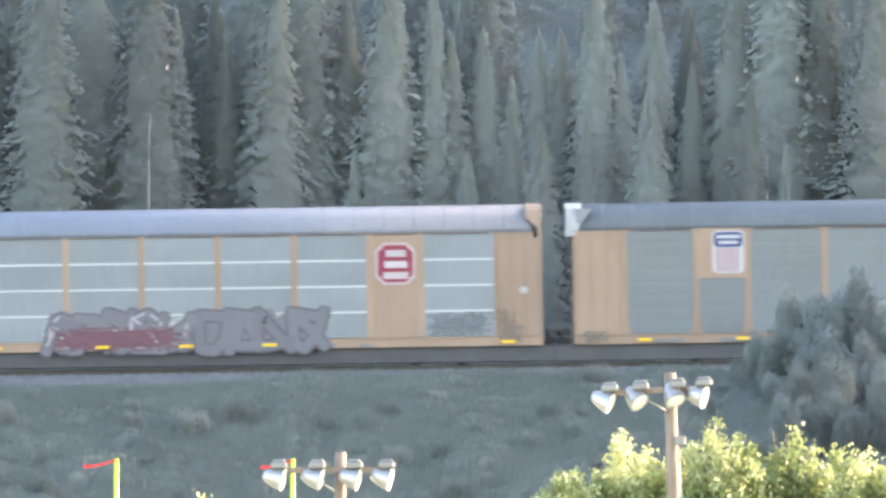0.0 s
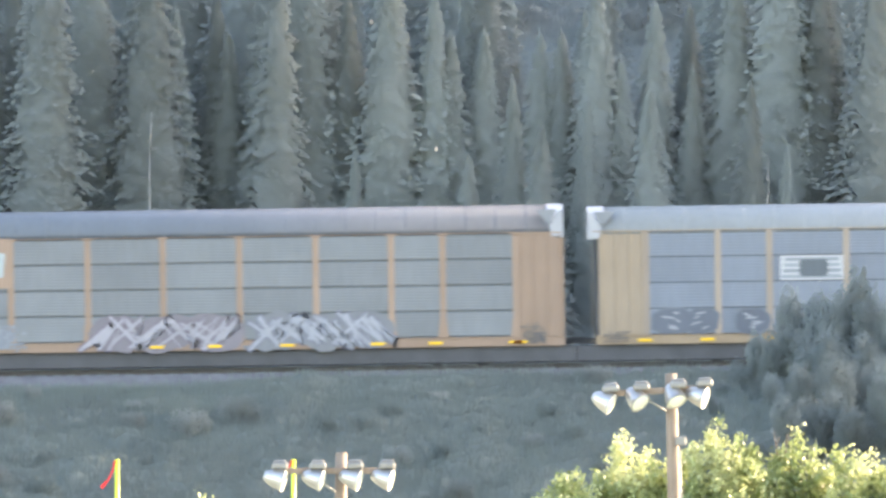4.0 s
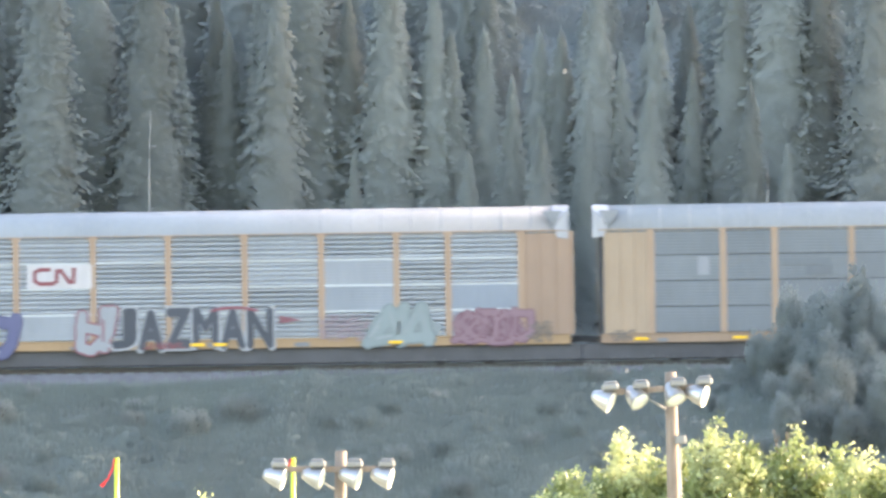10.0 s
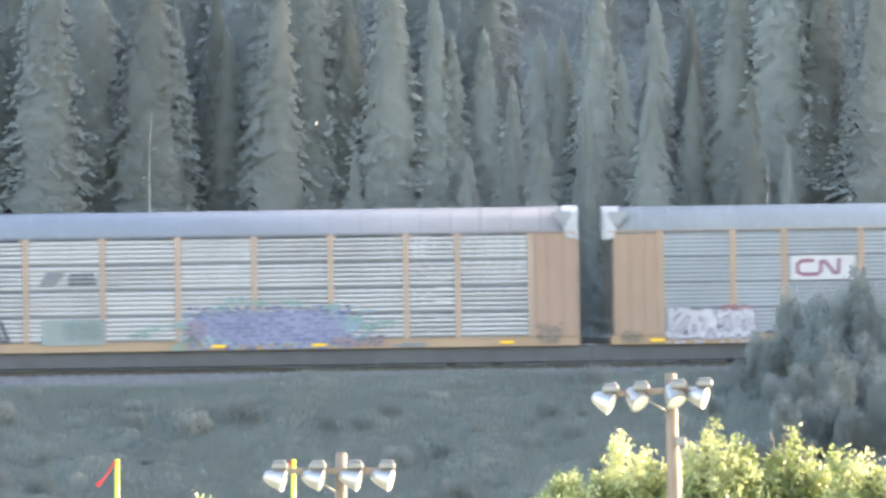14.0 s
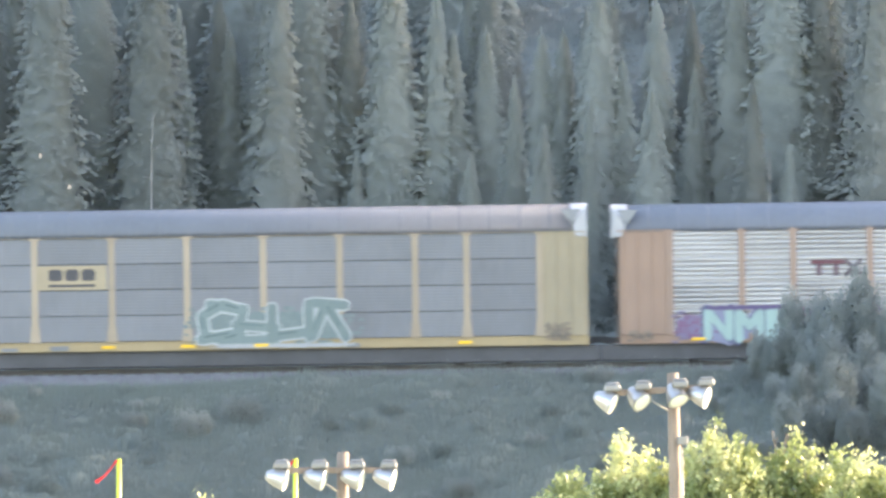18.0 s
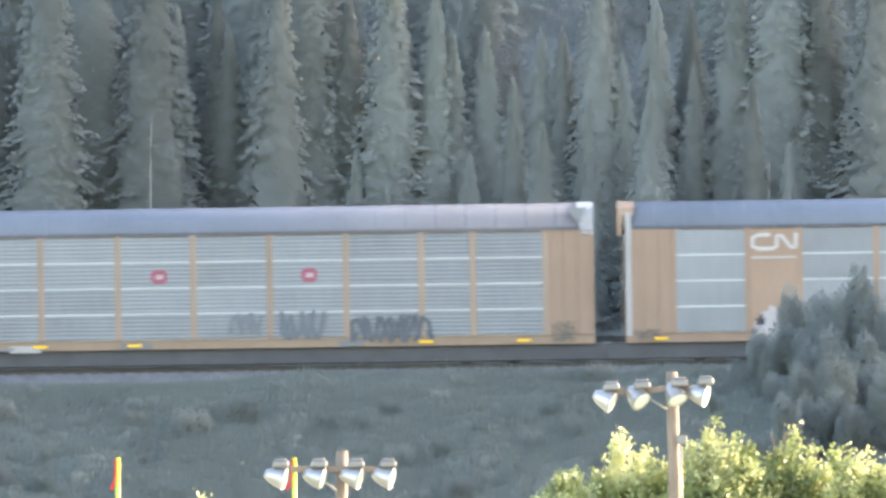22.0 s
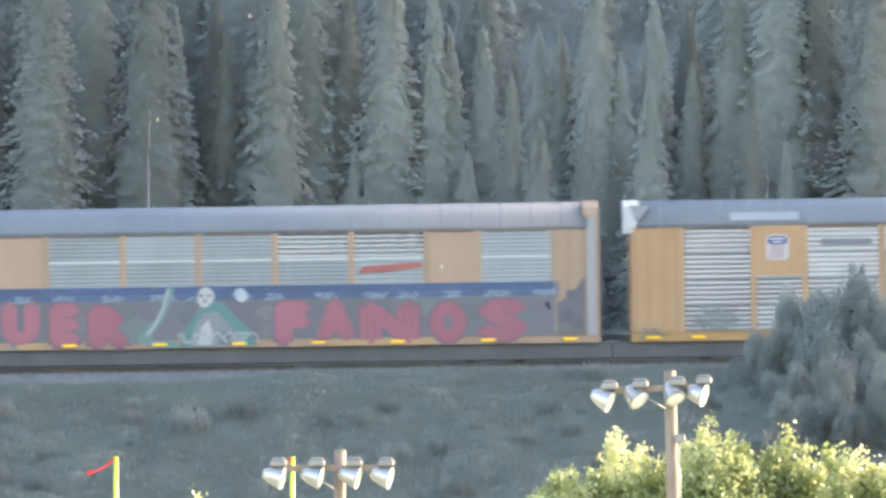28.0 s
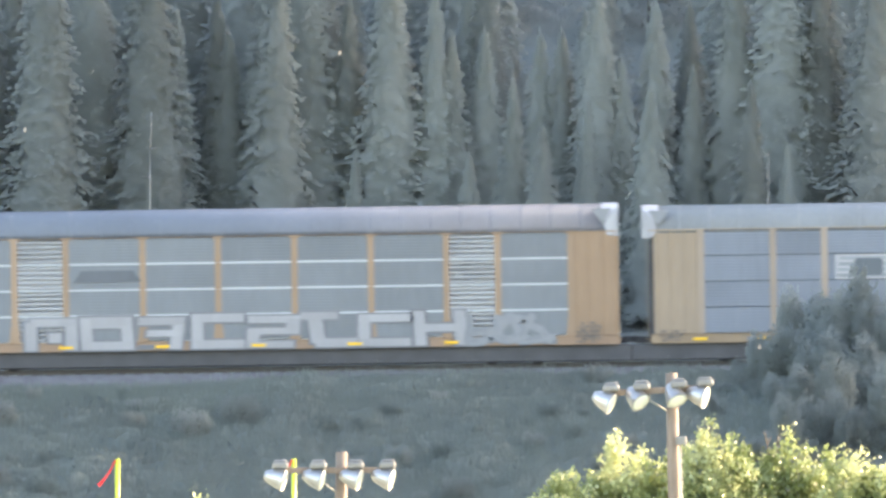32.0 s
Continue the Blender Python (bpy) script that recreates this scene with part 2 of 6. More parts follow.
POSTS = [230, 321, 457, 590, 725, 860, 993, 1084]
EDGES = [103, *POSTS, 1213]
SIDE = -1.52          # the plane of the side panels' face
Z0, Z1 = 1.05, 4.94   # bottom and top of the side panels
ROW = (Z1 - Z0) / 4
MESHES = {}


def ux(u):
    return u * PX - HALF


def shared(key, name, make):
    if key not in MESHES:
        bm = bmesh.new()
        make(bm)
        me = bpy.data.meshes.new(name)
        bm.to_mesh(me)
        bm.free()
        MESHES[key] = me
    return MESHES[key]


def panel_mesh(w, h, ribs, mat):
    """A rolled steel panel: louvred ribs run along it; the face is at y = 0, the back at 0.09."""
    def make(bm):
        pts = []
        deep = 0.055 if ribs == 5 else 0.022
        if ribs:
            for i in range(ribs):
                a = i / ribs * h
                s = h / ribs
                pts += [(deep, a), (0.0, a + 0.30 * s), (0.0, a + 0.62 * s), (deep, a + 0.80 * s)]
            pts.append((deep, h))
        else:
            for i in range(8):
                a, s = i / 8 * h, h / 8
                pts += [(0.005, a), (0.0, a + 0.3 * s), (0.0, a + 0.8 * s)]
            pts.append((0.005, h))
        prof = [(0.09, 0)] + pts + [(0.09, h)]
        extrude_x(bm, [(y, z) for y, z in prof], 0, w)
    return shared(("panel", round(w, 3), round(h, 3), ribs, mat.name), "side_panel", make)


def post_mesh(mat, flare):
    def make(bm):
        box(bm, -0.12, 0.12, -0.018, 0.08, 0, Z1 - Z0 + 0.06, 0.01)
        if flare:
            a = [bm.verts.new(v) for v in ((-0.21, -0.02, 0), (0.21, -0.02, 0), (0.121, -0.02, 0.75), (-0.121, -0.02, 0.75))]
            b = [bm.verts.new((v.co.x, 0.06, v.co.z)) for v in a]
            bm.faces.new(a), bm.faces.new(b[::-1])
            for i in range(4):
                bm.faces.new((a[i], b[i], b[(i + 1) % 4], a[(i + 1) % 4]))
            box(bm, -0.2, 0.2, -0.03, 0.06, Z1 - Z0 - 0.03, Z1 - Z0 + 0.06, 0.01)
    return shared(("post", mat.name, flare), "post", make)


def end_box_mesh(w, mat):
    """The ribbed steel panel beside a car's end door."""
    def make(bm):
        pts = []
        for f in (0.08, 0.36, 0.66, 0.92):
            c = f * w
            pts += [(c - 0.035, 0.0), (c - 0.02, -0.028), (c + 0.02, -0.028), (c + 0.035, 0.0)]
        prof = [(0, 0.09), (0, 0), *pts, (w, 0), (w, 0.09)]
        lo = [bm.verts.new((x, y, 0)) for x, y in prof]
        hi = [bm.verts.new((x, y, Z1 - Z0)) for x, y in prof]
        k = len(prof)
        for i in range(k):
            bm.faces.new((lo[i], lo[(i + 1) % k], hi[(i + 1) % k], hi[i]))
        bm.faces.new(lo[::-1]), bm.faces.new(hi)
    return shared(("endbox", round(w, 3), mat.name), "end_panel", make)


def roof_mesh(mat):
    def make(bm):
        half = [(1.53, 4.97), (1.52, 5.14), (1.46, 5.38), (1.35, 5.60), (1.17, 5.78), (0.92, 5.89), (0.5, 5.97), (0, 6.0)]
        prof = [(-y, z) for y, z in half] + [(y, z) for y, z in half[-2::-1]]
        extrude_x(bm, prof, -HALF + 0.28, HALF - 0.28)
        for f in bm.faces:
            f.smooth = len(f.verts) == 4 and f.calc_center_median().z > 5.0
        for i in range(1, 24):                       # raised standing seams
            x = -HALF + 0.28 + i * (2 * HALF - 0.56) / 24
            for (ya, za), (yb, zb) in zip(prof, prof[1:]):
                n = Vector((-(zb - za), yb - ya)).normalized() * 0.003
                vs = [bm.verts.new((x + s, y + n.x * k, z + n.y * k)) for s, k in ((-0.03, -0.2), (-0.015, 1), (0.015, 1), (0.03, -0.2)) for y, z in ((ya, za), (yb, zb))]
                for j in range(3):
                    bm.faces.new((vs[2 * j], vs[2 * j + 1], vs[2 * j + 3], vs[2 * j + 2]))
    return shared(("roof", mat.name), "roof", make)


def cap_mesh(mat):
    """The flared end hood of the roof."""
    def make(bm):
        half = [(1.535, 4.76), (1.535, 5.14), (1.45, 5.52), (1.31, 5.79), (1.08, 5.91), (0.55, 6.0), (0, 6.03)]
        prof = [(-y, z) for y, z in half] + [(y, z) for y, z in half[-2::-1]]
        inner = [(y * 0.95, 4.76 + (z - 4.76) * 0.93) for y, z in prof]
        a = [[bm.verts.new((x, y, z)) for y, z in p] for x, p in ((0, prof), (0.30, prof), (0.62, prof), (0.62, inner), (0, inner))]
        for k in (1, 2, 3, 4):
            pa, pb = a[k - 1], a[k]
            for i in range(len(prof) - 1):
                bm.faces.new((pa[i], pa[i + 1], pb[i + 1], pb[i]))
        # slant the lower lip back
        for v in a[2] + a[3]:
            if v.co.z < 5.2:
                v.co.x = 0.16
    return shared(("cap", mat.name), "roof_end", make)


def truck(parent, x):
    """A two-axle bogie."""
    def frame_make(bm):
        for s in (-1, 1):
            y = s * 1.02
            pts = [(-1.15, 0.52), (-0.98, 0.66), (-0.45, 0.72), (0.45, 0.72), (0.98, 0.66), (1.15, 0.52), (1.0, 0.36), (0.6, 0.42), (0.4, 0.22), (-0.4, 0.22), (-0.6, 0.42), (-1.0, 0.36)]
            a = [bm.verts.new((px, y - 0.09, pz)) for px, pz in pts]
            b = [bm.verts.new((px, y + 0.09, pz)) for px, pz in pts]
            bm.faces.new(a), bm.faces.new(b[::-1])
            for i in range(len(pts)):
                bm.faces.new((a[i], b[i], b[(i + 1) % 12], a[(i + 1) % 12]))
        box(bm, -0.22, 0.22, -1.1, 1.1, 0.36, 0.62, 0.02)

    def wheel_make(bm):
        for s in (-1, 1):
            lathe(bm, [(0.0, 0.06), (0.10, 0.08), (0.16, 0.03), (0.33, 0.03), (0.355, 0.07), (0.42, 0.07), (0.425, -0.05), (0.455, -0.07), (0.44, -0.09), (0.0, -0.05)], 20,
                  pose(0, s * 0.76, 0, 90 * s))
        tube(bm, (0, -0.98, 0), (0, 0.98, 0), 0.085, seg=10)
    t = piece("bogie", shared("truck", "bogie_frame", frame_make), M_BLACK, parent, at=(x, 0, 0))
    for s in (-0.89, 0.89):
        piece("wheelset", shared("wheel", "wheelset", wheel_make), M_WHEEL, t, at=(s, 0, 0.425))


def glyph_mesh(ch, bold, fat=0.0):
    """A letter of the built-in font as a thin plate filling the unit square in x, z."""
    key = ("glyph", ch, bold, fat)
    if key not in MESHES:
        cu = bpy.data.curves.new("glyph", "FONT")
        cu.body, cu.size, cu.offset, cu.resolution_u = ch, 1.0, bold, 3
        ob = new("glyph", cu)
        bpy.context.view_layer.update()
        me = bpy.data.meshes.new_from_object(ob.evaluated_get(bpy.context.evaluated_depsgraph_get()))
        bpy.data.objects.remove(ob)
        xs, ys = [v.co.x for v in me.vertices], [v.co.y for v in me.vertices]
        ax, ay, sx, sy = min(xs), min(ys), max(xs) - min(xs) or 1, max(ys) - min(ys) or 1
        for v in me.vertices:
            v.co = ((v.co.x - ax) / sx, 0, (v.co.y - ay) / sy)
        if fat:
            base = [v.co.copy() for v in me.vertices]
            polys = [tuple(q.vertices) for q in me.polygons]
            V, F = [], []
            for j, (dx, dz) in enumerate(((0, 0), (-fat, 0), (fat, 0), (0, -fat * 0.7), (0, fat * 0.7))):
                k = len(V)
                V += [(c.x * (1 - 2 * fat) + fat + dx, -0.0003 * j, c.z * (1 - 1.4 * fat) + 0.7 * fat + dz) for c in base]
                F += [tuple(i + k for i in q) for q in polys]
            me = mesh_np("glyph", V, F)
        MESHES[key] = me
    return MESHES[key]


def plate(name, pts, mat, parent, y, label=""):
    """A thin painted shape from (x, z) points, its face at y."""
    bm = bmesh.new()
    vs = [bm.verts.new((x, y, z)) for x, z in pts]
    f = bm.faces.new(vs)
    if f.calc_center_median() and f.normal.dot(Vector((0, -1, 0))) < 0:
        f.normal_flip()
    bmesh.ops.triangulate(bm, faces=[f])
    return part(name, bm, mat, parent, label)


def rect(name, u0, u1, z0, z1, mat, car, y, label="", cut=0.0):
    x0, x1 = ux(u0), ux(u1)
    pts = [(x0 + cut, z0), (x1 - cut, z0), (x1, z0 + cut), (x1, z1 - cut), (x1 - cut, z1), (x0 + cut, z1), (x0, z1 - cut), (x0, z0 + cut)] if cut else [(x0, z0), (x1, z0), (x1, z1), (x0, z1)]
    return plate(name, pts, mat, car, y, label)


def blob(rng, cx, cz, rx, rz, spike=0.25, k=14, square=3.0):
    pts = []
    ph = rng.random() * 6
    for i in range(k):
        a = i * math.tau / k
        c, s = math.cos(a), math.sin(a)
        r = (abs(c) ** square + abs(s) ** square) ** (-1 / square)
        r *= 1 + spike * (rng.random() - 0.6)
        pts.append((cx + rx * r * c + 0.12 * rx * math.sin(2 * s + ph), cz + rz * r * s))
    return pts


Y_BACK, Y_OUT, Y_FILL, Y_LINE = -1.543, -1.548, -1.556, -1.566


def graffiti(car, rng, u0, u1, z0, z1, fill, edge, back=None, n=None, lines=None, word="", spike=0.28, fat=0.03, boxy=False, wild=False):
    """A painted piece: a cloud behind, letters with their outlines, strokes on top."""
    x0, x1 = ux(u0), ux(u1)
    z0, z1 = max(z0 + 0.06, 0.68), z1 + 0.06
    if back:
        k = max(1, round((x1 - x0) / 1.6))
        for i in range(k):
            w = (x1 - x0) / k
            plate("graffiti_cloud", blob(rng, x0 + (i + 0.5) * w, (z0 + z1) / 2, w * 0.60, (z1 - z0) * 0.53, spike, 16), back, car, Y_BACK - 0.0004 * i)
    n = len(word) or n or max(2, round((x1 - x0) / (z1 - z0) * 1.1))
    w = (x1 - x0) / n
    for i in range(n):
        a, b = x0 + i * w, x0 + (i + 1) * w
        dz = (rng.random() - 0.5) * 0.1 * (z1 - z0)
        if word:
            if word[i] == " ":
                continue
            for nm, mat, y, g, bold in (("letter_outline", edge, Y_OUT, 0.07, 0.02 * (word[i] not in "MNW")), ("letter", fill, Y_FILL, -0.02 * w, 0.012 * (word[i] not in "MNW"))):
                ob = piece(nm, glyph_mesh(word[i], bold, fat).copy(), mat, car, at=(a - g, y, z0 + dz - g))
                ob.scale = (b - a + 2 * g, 1, z1 - z0 + 2 * g)
            continue
        if wild:
            tip = 0.002 * (i % 2)
            for j in range(2):
                line = scribble(rng, a - 0.1 * w, b + 0.1 * w, z0 + dz, z1 + dz)[:5 + j]
                th = 0.055 * (z1 - z0)
                ribbon_mesh("letter_outline", line, th * 1.75, edge, car, Y_OUT - tip - 0.0009 * j)
                ribbon_mesh("letter", line, th, fill, car, Y_FILL - tip - 0.0009 * j)
            continue
        if boxy:
            cx, cz, rx, rz = (a + b) / 2, (z0 + z1) / 2 + dz, w * 0.55, (z1 - z0) * 0.5
            pts = blob(rng, cx, cz, rx, rz, 0.12, 12, 8.0)
            tip = 0.0008 * (i % 3)
            plate("letter_outline", [(cx + (x - cx) * 1.05, cz + (z - cz) * 1.05) for x, z in pts], edge, car, Y_OUT - tip)
            plate("letter", [(cx + (x - cx) * 0.95, cz + (z - cz) * 0.93) for x, z in pts], fill, car, Y_FILL - tip)
            strokes = []
            for j in range(5):
                mx, mz = cx + rx * rng.uniform(-0.75, 0.2), cz + rz * (0.7 - 0.34 * j + rng.uniform(-0.15, 0.15))
                strokes.append([Vector((mx, mz)), Vector((mx + rx * rng.uniform(0.2, 0.6), mz + rz * rng.uniform(-0.2, 0.2)))])
            ribbons("letter_stroke", strokes, 0.035, lines or edge, car, Y_LINE - tip)
            continue
        tall = (z1 - z0) * rng.uniform(0.92, 1.06)
        slant = rng.uniform(0.0, 0.22) * w
        base = [[Vector((a - 0.04 * w + 1.08 * w * fx + slant * (fz - 0.5), z0 + dz + tall * fz)) for fx, fz in line] for line in chunk(rng)]
        th = min(0.15 * w, 0.12 * tall) + 0.015
        tip = 0.0006 * (i % 3)
        ribbons("letter_outline", base, th * 1.42, edge, car, Y_OUT - tip)
        ribbons("letter", base, th, fill, car, Y_FILL - tip)
        shine = [[p.lerp(q, 0.15) + Vector((-0.3 * th, 0.35 * th)), p.lerp(q, 0.7) + Vector((-0.3 * th, 0.35 * th))] for line in base for p, q in zip(line, line[1:]) if rng.random() < 0.55]
        if shine:
            ribbons("letter_stroke", shine, th * 0.24, lines or back or edge, car, Y_LINE - tip)


STROKES = (((0, 0), (0.05, 1)), ((1, 0.02), (0.9, 0.96)), ((0, 0.55), (0.95, 0.45)), ((0.1, 1), (0.95, 0.85)), ((0, 0.06), (1, 0.12)), ((0.05, 0.9), (0.6, 0.55), (1, 0)),
           ((1, 0.95), (0.45, 0.5), (0, 0.05)), ((0.95, 0.8), (0.5, 1), (0.08, 0.72), (0.1, 0.25), (0.55, 0), (1, 0.2)), ((0, 0), (0.5, 1), (1, 0)), ((0, 0.95), (0.15, 0.1), (0.6, 0), (0.95, 0.3), (1, 1)))


def chunk(rng):
    """A few crossing strokes that fill a unit cell, in the manner of spray lettering, with no reading."""
    picks = rng.sample(range(len(STROKES)), 3)
    return [[(x + rng.uniform(-0.13, 0.13), min(1.0, max(0.0, z + rng.uniform(-0.1, 0.1)))) for x, z in STROKES[k]] for k in picks]


def ribbons(name, lines, th, mat, car, y):
    """Painted strokes of even width, joined into one skin of paint; the corners are rounded off."""
    V, F = [], []
    lift = 0.0
    for line in lines:
        for p, q in zip(line, line[1:]):
            d = (q - p).normalized() if (q - p).length > 1e-4 else Vector((1, 0))
            n = Vector((-d.y, d.x)) * th
            ring = [p + n, p + n * 0.6 - d * th * 0.75, p - n * 0.6 - d * th * 0.75, p - n, q - n, q - n * 0.6 + d * th * 0.75, q + n * 0.6 + d * th * 0.75, q + n]
            k = len(V)
            V += [(v.x, y - lift, v.y) for v in ring]
            F.append(tuple(range(k, k + 8)))
            lift += 0.0003
    ob = piece(name, mesh_np(name, V, F), mat, car)
    return tagged(ob, kind="stuff") if name in ("letter_stroke", "tag_line") else ob


def spray(car, rng, u0, u1, z0, z1, mats, n=0, size=0.12, y=-1.5700, name="spray_paint"):
    """Soft-edged spray paint: flecks on a loose grid, whole in the middle and thinning out towards the rim; each further colour lies thinner on top."""
    x0, x1 = ux(u0), ux(u1)
    cell = max(0.09, size * 0.95)
    nx, nz = max(2, round((x1 - x0) / cell / 1.3)), max(2, round((z1 - z0) / cell))
    dx, dz = (x1 - x0) / nx, (z1 - z0) / nz
    for j, mat in enumerate(mats):
        V, F = [], []
        if not j and n >= 40:
            V = [(px, y + 0.0015, pz) for px, pz in blob(rng, (x0 + x1) / 2, (z0 + z1) / 2, (x1 - x0) * 0.43, (z1 - z0) * 0.36, 0.22, 22, 4.0)]
            F = [tuple(range(22))]
        for ix in range(nx):
            for iz in range(nz):
                edge = min(ix + 0.5, nx - ix - 0.5) / nx * 2, min(iz + 0.5, nz - iz - 0.5) / nz * 2
                full = min(1.0, 2.6 * edge[0]) * min(1.0, 2.2 * edge[1])
                if rng.random() > (0.25 + 0.75 * full) * (1.0, 0.55, 0.4)[min(j, 2)]:
                    continue
                h = rng.uniform(0.30, 0.46)
                jx, jz = rng.uniform(h - 0.5, 0.5 - h), rng.uniform(h - 0.5, 0.5 - h)
                cx, cz, k = x0 + (ix + 0.5 + jx + 0.5 * (iz % 2) - 0.25) * dx, z0 + (iz + 0.5 + jz) * dz, len(V)
                V += [(cx + h * dx * px, y - 0.0016 * j, cz + h * dz * pz) for px, pz in ((-1, -0.7), (-0.6, -1), (0.6, -1), (1, -0.7), (1, 0.7), (0.6, 1), (-0.6, 1), (-1, 0.7))]
                F.append(tuple(range(k, k + 8)))
        if F:
            tagged(piece(name, mesh_np(name, V, F), mat, car), kind="stuff")


def scrawl(car, rng, u0, u1, z0, z1, mat, n=3, th=0.035, y=-1.5585):
    """A quick tag: a few thin looping lines."""
    x0, x1 = ux(u0), ux(u1)
    lines = []
    for i in range(n):
        a, ph = (x1 - x0) / n, rng.random() * 6.28
        lines.append([Vector((x0 + a * (i + 0.5 + 0.75 * math.sin(k * 0.9 + ph) * rng.uniform(0.5, 1.0)), z0 + (z1 - z0) * (0.5 + 0.5 * math.sin(k * 1.7 + ph + i)))) for k in range(7)])
    ribbons("tag_line", lines, th, mat, car, y)


def block_letters(car, u0, u1, z0, z1, fill, edge):
    """Square white lettering that has no reading: thick bars in a row of cells on a grey shadow."""
    bar, up = 0.24, 0.22
    C = [(0, 1, 1 - bar, 1), (0, up, 0, 1), (0, 1, 0, bar)]
    kinds = [[(0, up, 0, 1), (0, 0.9, 0, bar), (1 - up, 1, 0.1, 1), (0.3, 0.55, 0.45, 0.75)], [(0, 1, 0.62, 0.95), (0, up, 0.2, 0.9), (1 - up, 1, 0, 0.7), (0, 1, 0, bar)],
             [(0.1, 0.1 + up, 0, 1), (0.1, 1, 1 - bar, 1), (0.2, 0.8, 0.4, 0.6)], C, [(0, 1, 0.78, 1), (0, 0.26, 0.5, 0.9), (0, 1, 0.42, 0.62), (0.76, 1, 0.1, 0.55), (0.1, 1, 0, 0.2)],
             [(0.6, 0.88, 0.1, 1), (0, 0.8, 0, bar), (0.3, 1, 0.8, 1)], C, [(0, up, 0, 1), (1 - up, 1, 0, 1), (0.2, 0.9, 0.4, 0.62)]]
    x0, w, h = ux(u0), (ux(u1) - ux(u0)) / len(kinds), z1 - z0
    for i, bars_of in enumerate(kinds):
        lean = 0.16 * (-1) ** i * (i % 3)

        def spot(fx, fz):
            return (x0 + w * (i + 0.03 + 0.94 * fx) + lean * (fz - 0.5) * 0.6, z0 + h * fz * (0.92 + 0.08 * (i % 2)))
        turned = i in (0, 2, 4, 5)
        for k, (a, b, c, d) in enumerate(bars_of):
            if turned:
                a, b, c, d = 1 - b, 1 - a, (c if i else 1 - d), (d if i else 1 - c)
            plate("letter_outline", [spot(a - 0.05, c - 0.05), spot(b + 0.05, c - 0.05), spot(b + 0.05, d + 0.05), spot(a - 0.05, d + 0.05)], edge, car, Y_OUT - 0.0005 * k)
            plate("letter", [spot(a, c), spot(b, c), spot(b, d), spot(a, d)], fill, car, Y_FILL - 0.0005 * k)


def scribble(rng, a, b, z0, z1):
    """A looping stroke that fills a cell, as in wild lettering that has no reading."""
    w, h = b - a, z1 - z0
    n = rng.choice((4, 5, 5))
    up = rng.random() < 0.5
    out = []
    for i in range(n):
        fx = -0.15 + 1.3 * ((i * 3) % n) / (n - 1) + rng.uniform(-0.2, 0.2)
        fz = (rng.uniform(0.68, 0.98) if (i % 2 == 0) == up else rng.uniform(0.02, 0.42))
        out.append(Vector((a + w * fx, z0 + h * fz)))
    return out


def ribbon_mesh(name, line, th, mat, car, y, even=False):
    """A flat painted stroke of even width along a line."""
    V, F = [], []
    for j, p in enumerate(line):
        d = (line[min(j + 1, len(line) - 1)] - line[max(j - 1, 0)])
        d = d.normalized() if d.length > 1e-4 else Vector((1, 0))
        n = Vector((-d.y, d.x)) * th * (1.0 if even else 0.8 + 0.35 * (j % 2))
        e = d * th * (-0.7 if j == 0 else 0.7 if j == len(line) - 1 else 0)
        for v in (p + e + n, p + e - n):
            V.append((v.x, y - 0.00018 * j, v.y))
        if j:
            F.append((2 * j - 2, 2 * j - 1, 2 * j + 1, 2 * j))
    return piece(name, mesh_np(name, V, F), mat, car)


def rod(bm, a, b, r=0.012):
    return tube(bm, a, b, r, seg=5)


CARS = []


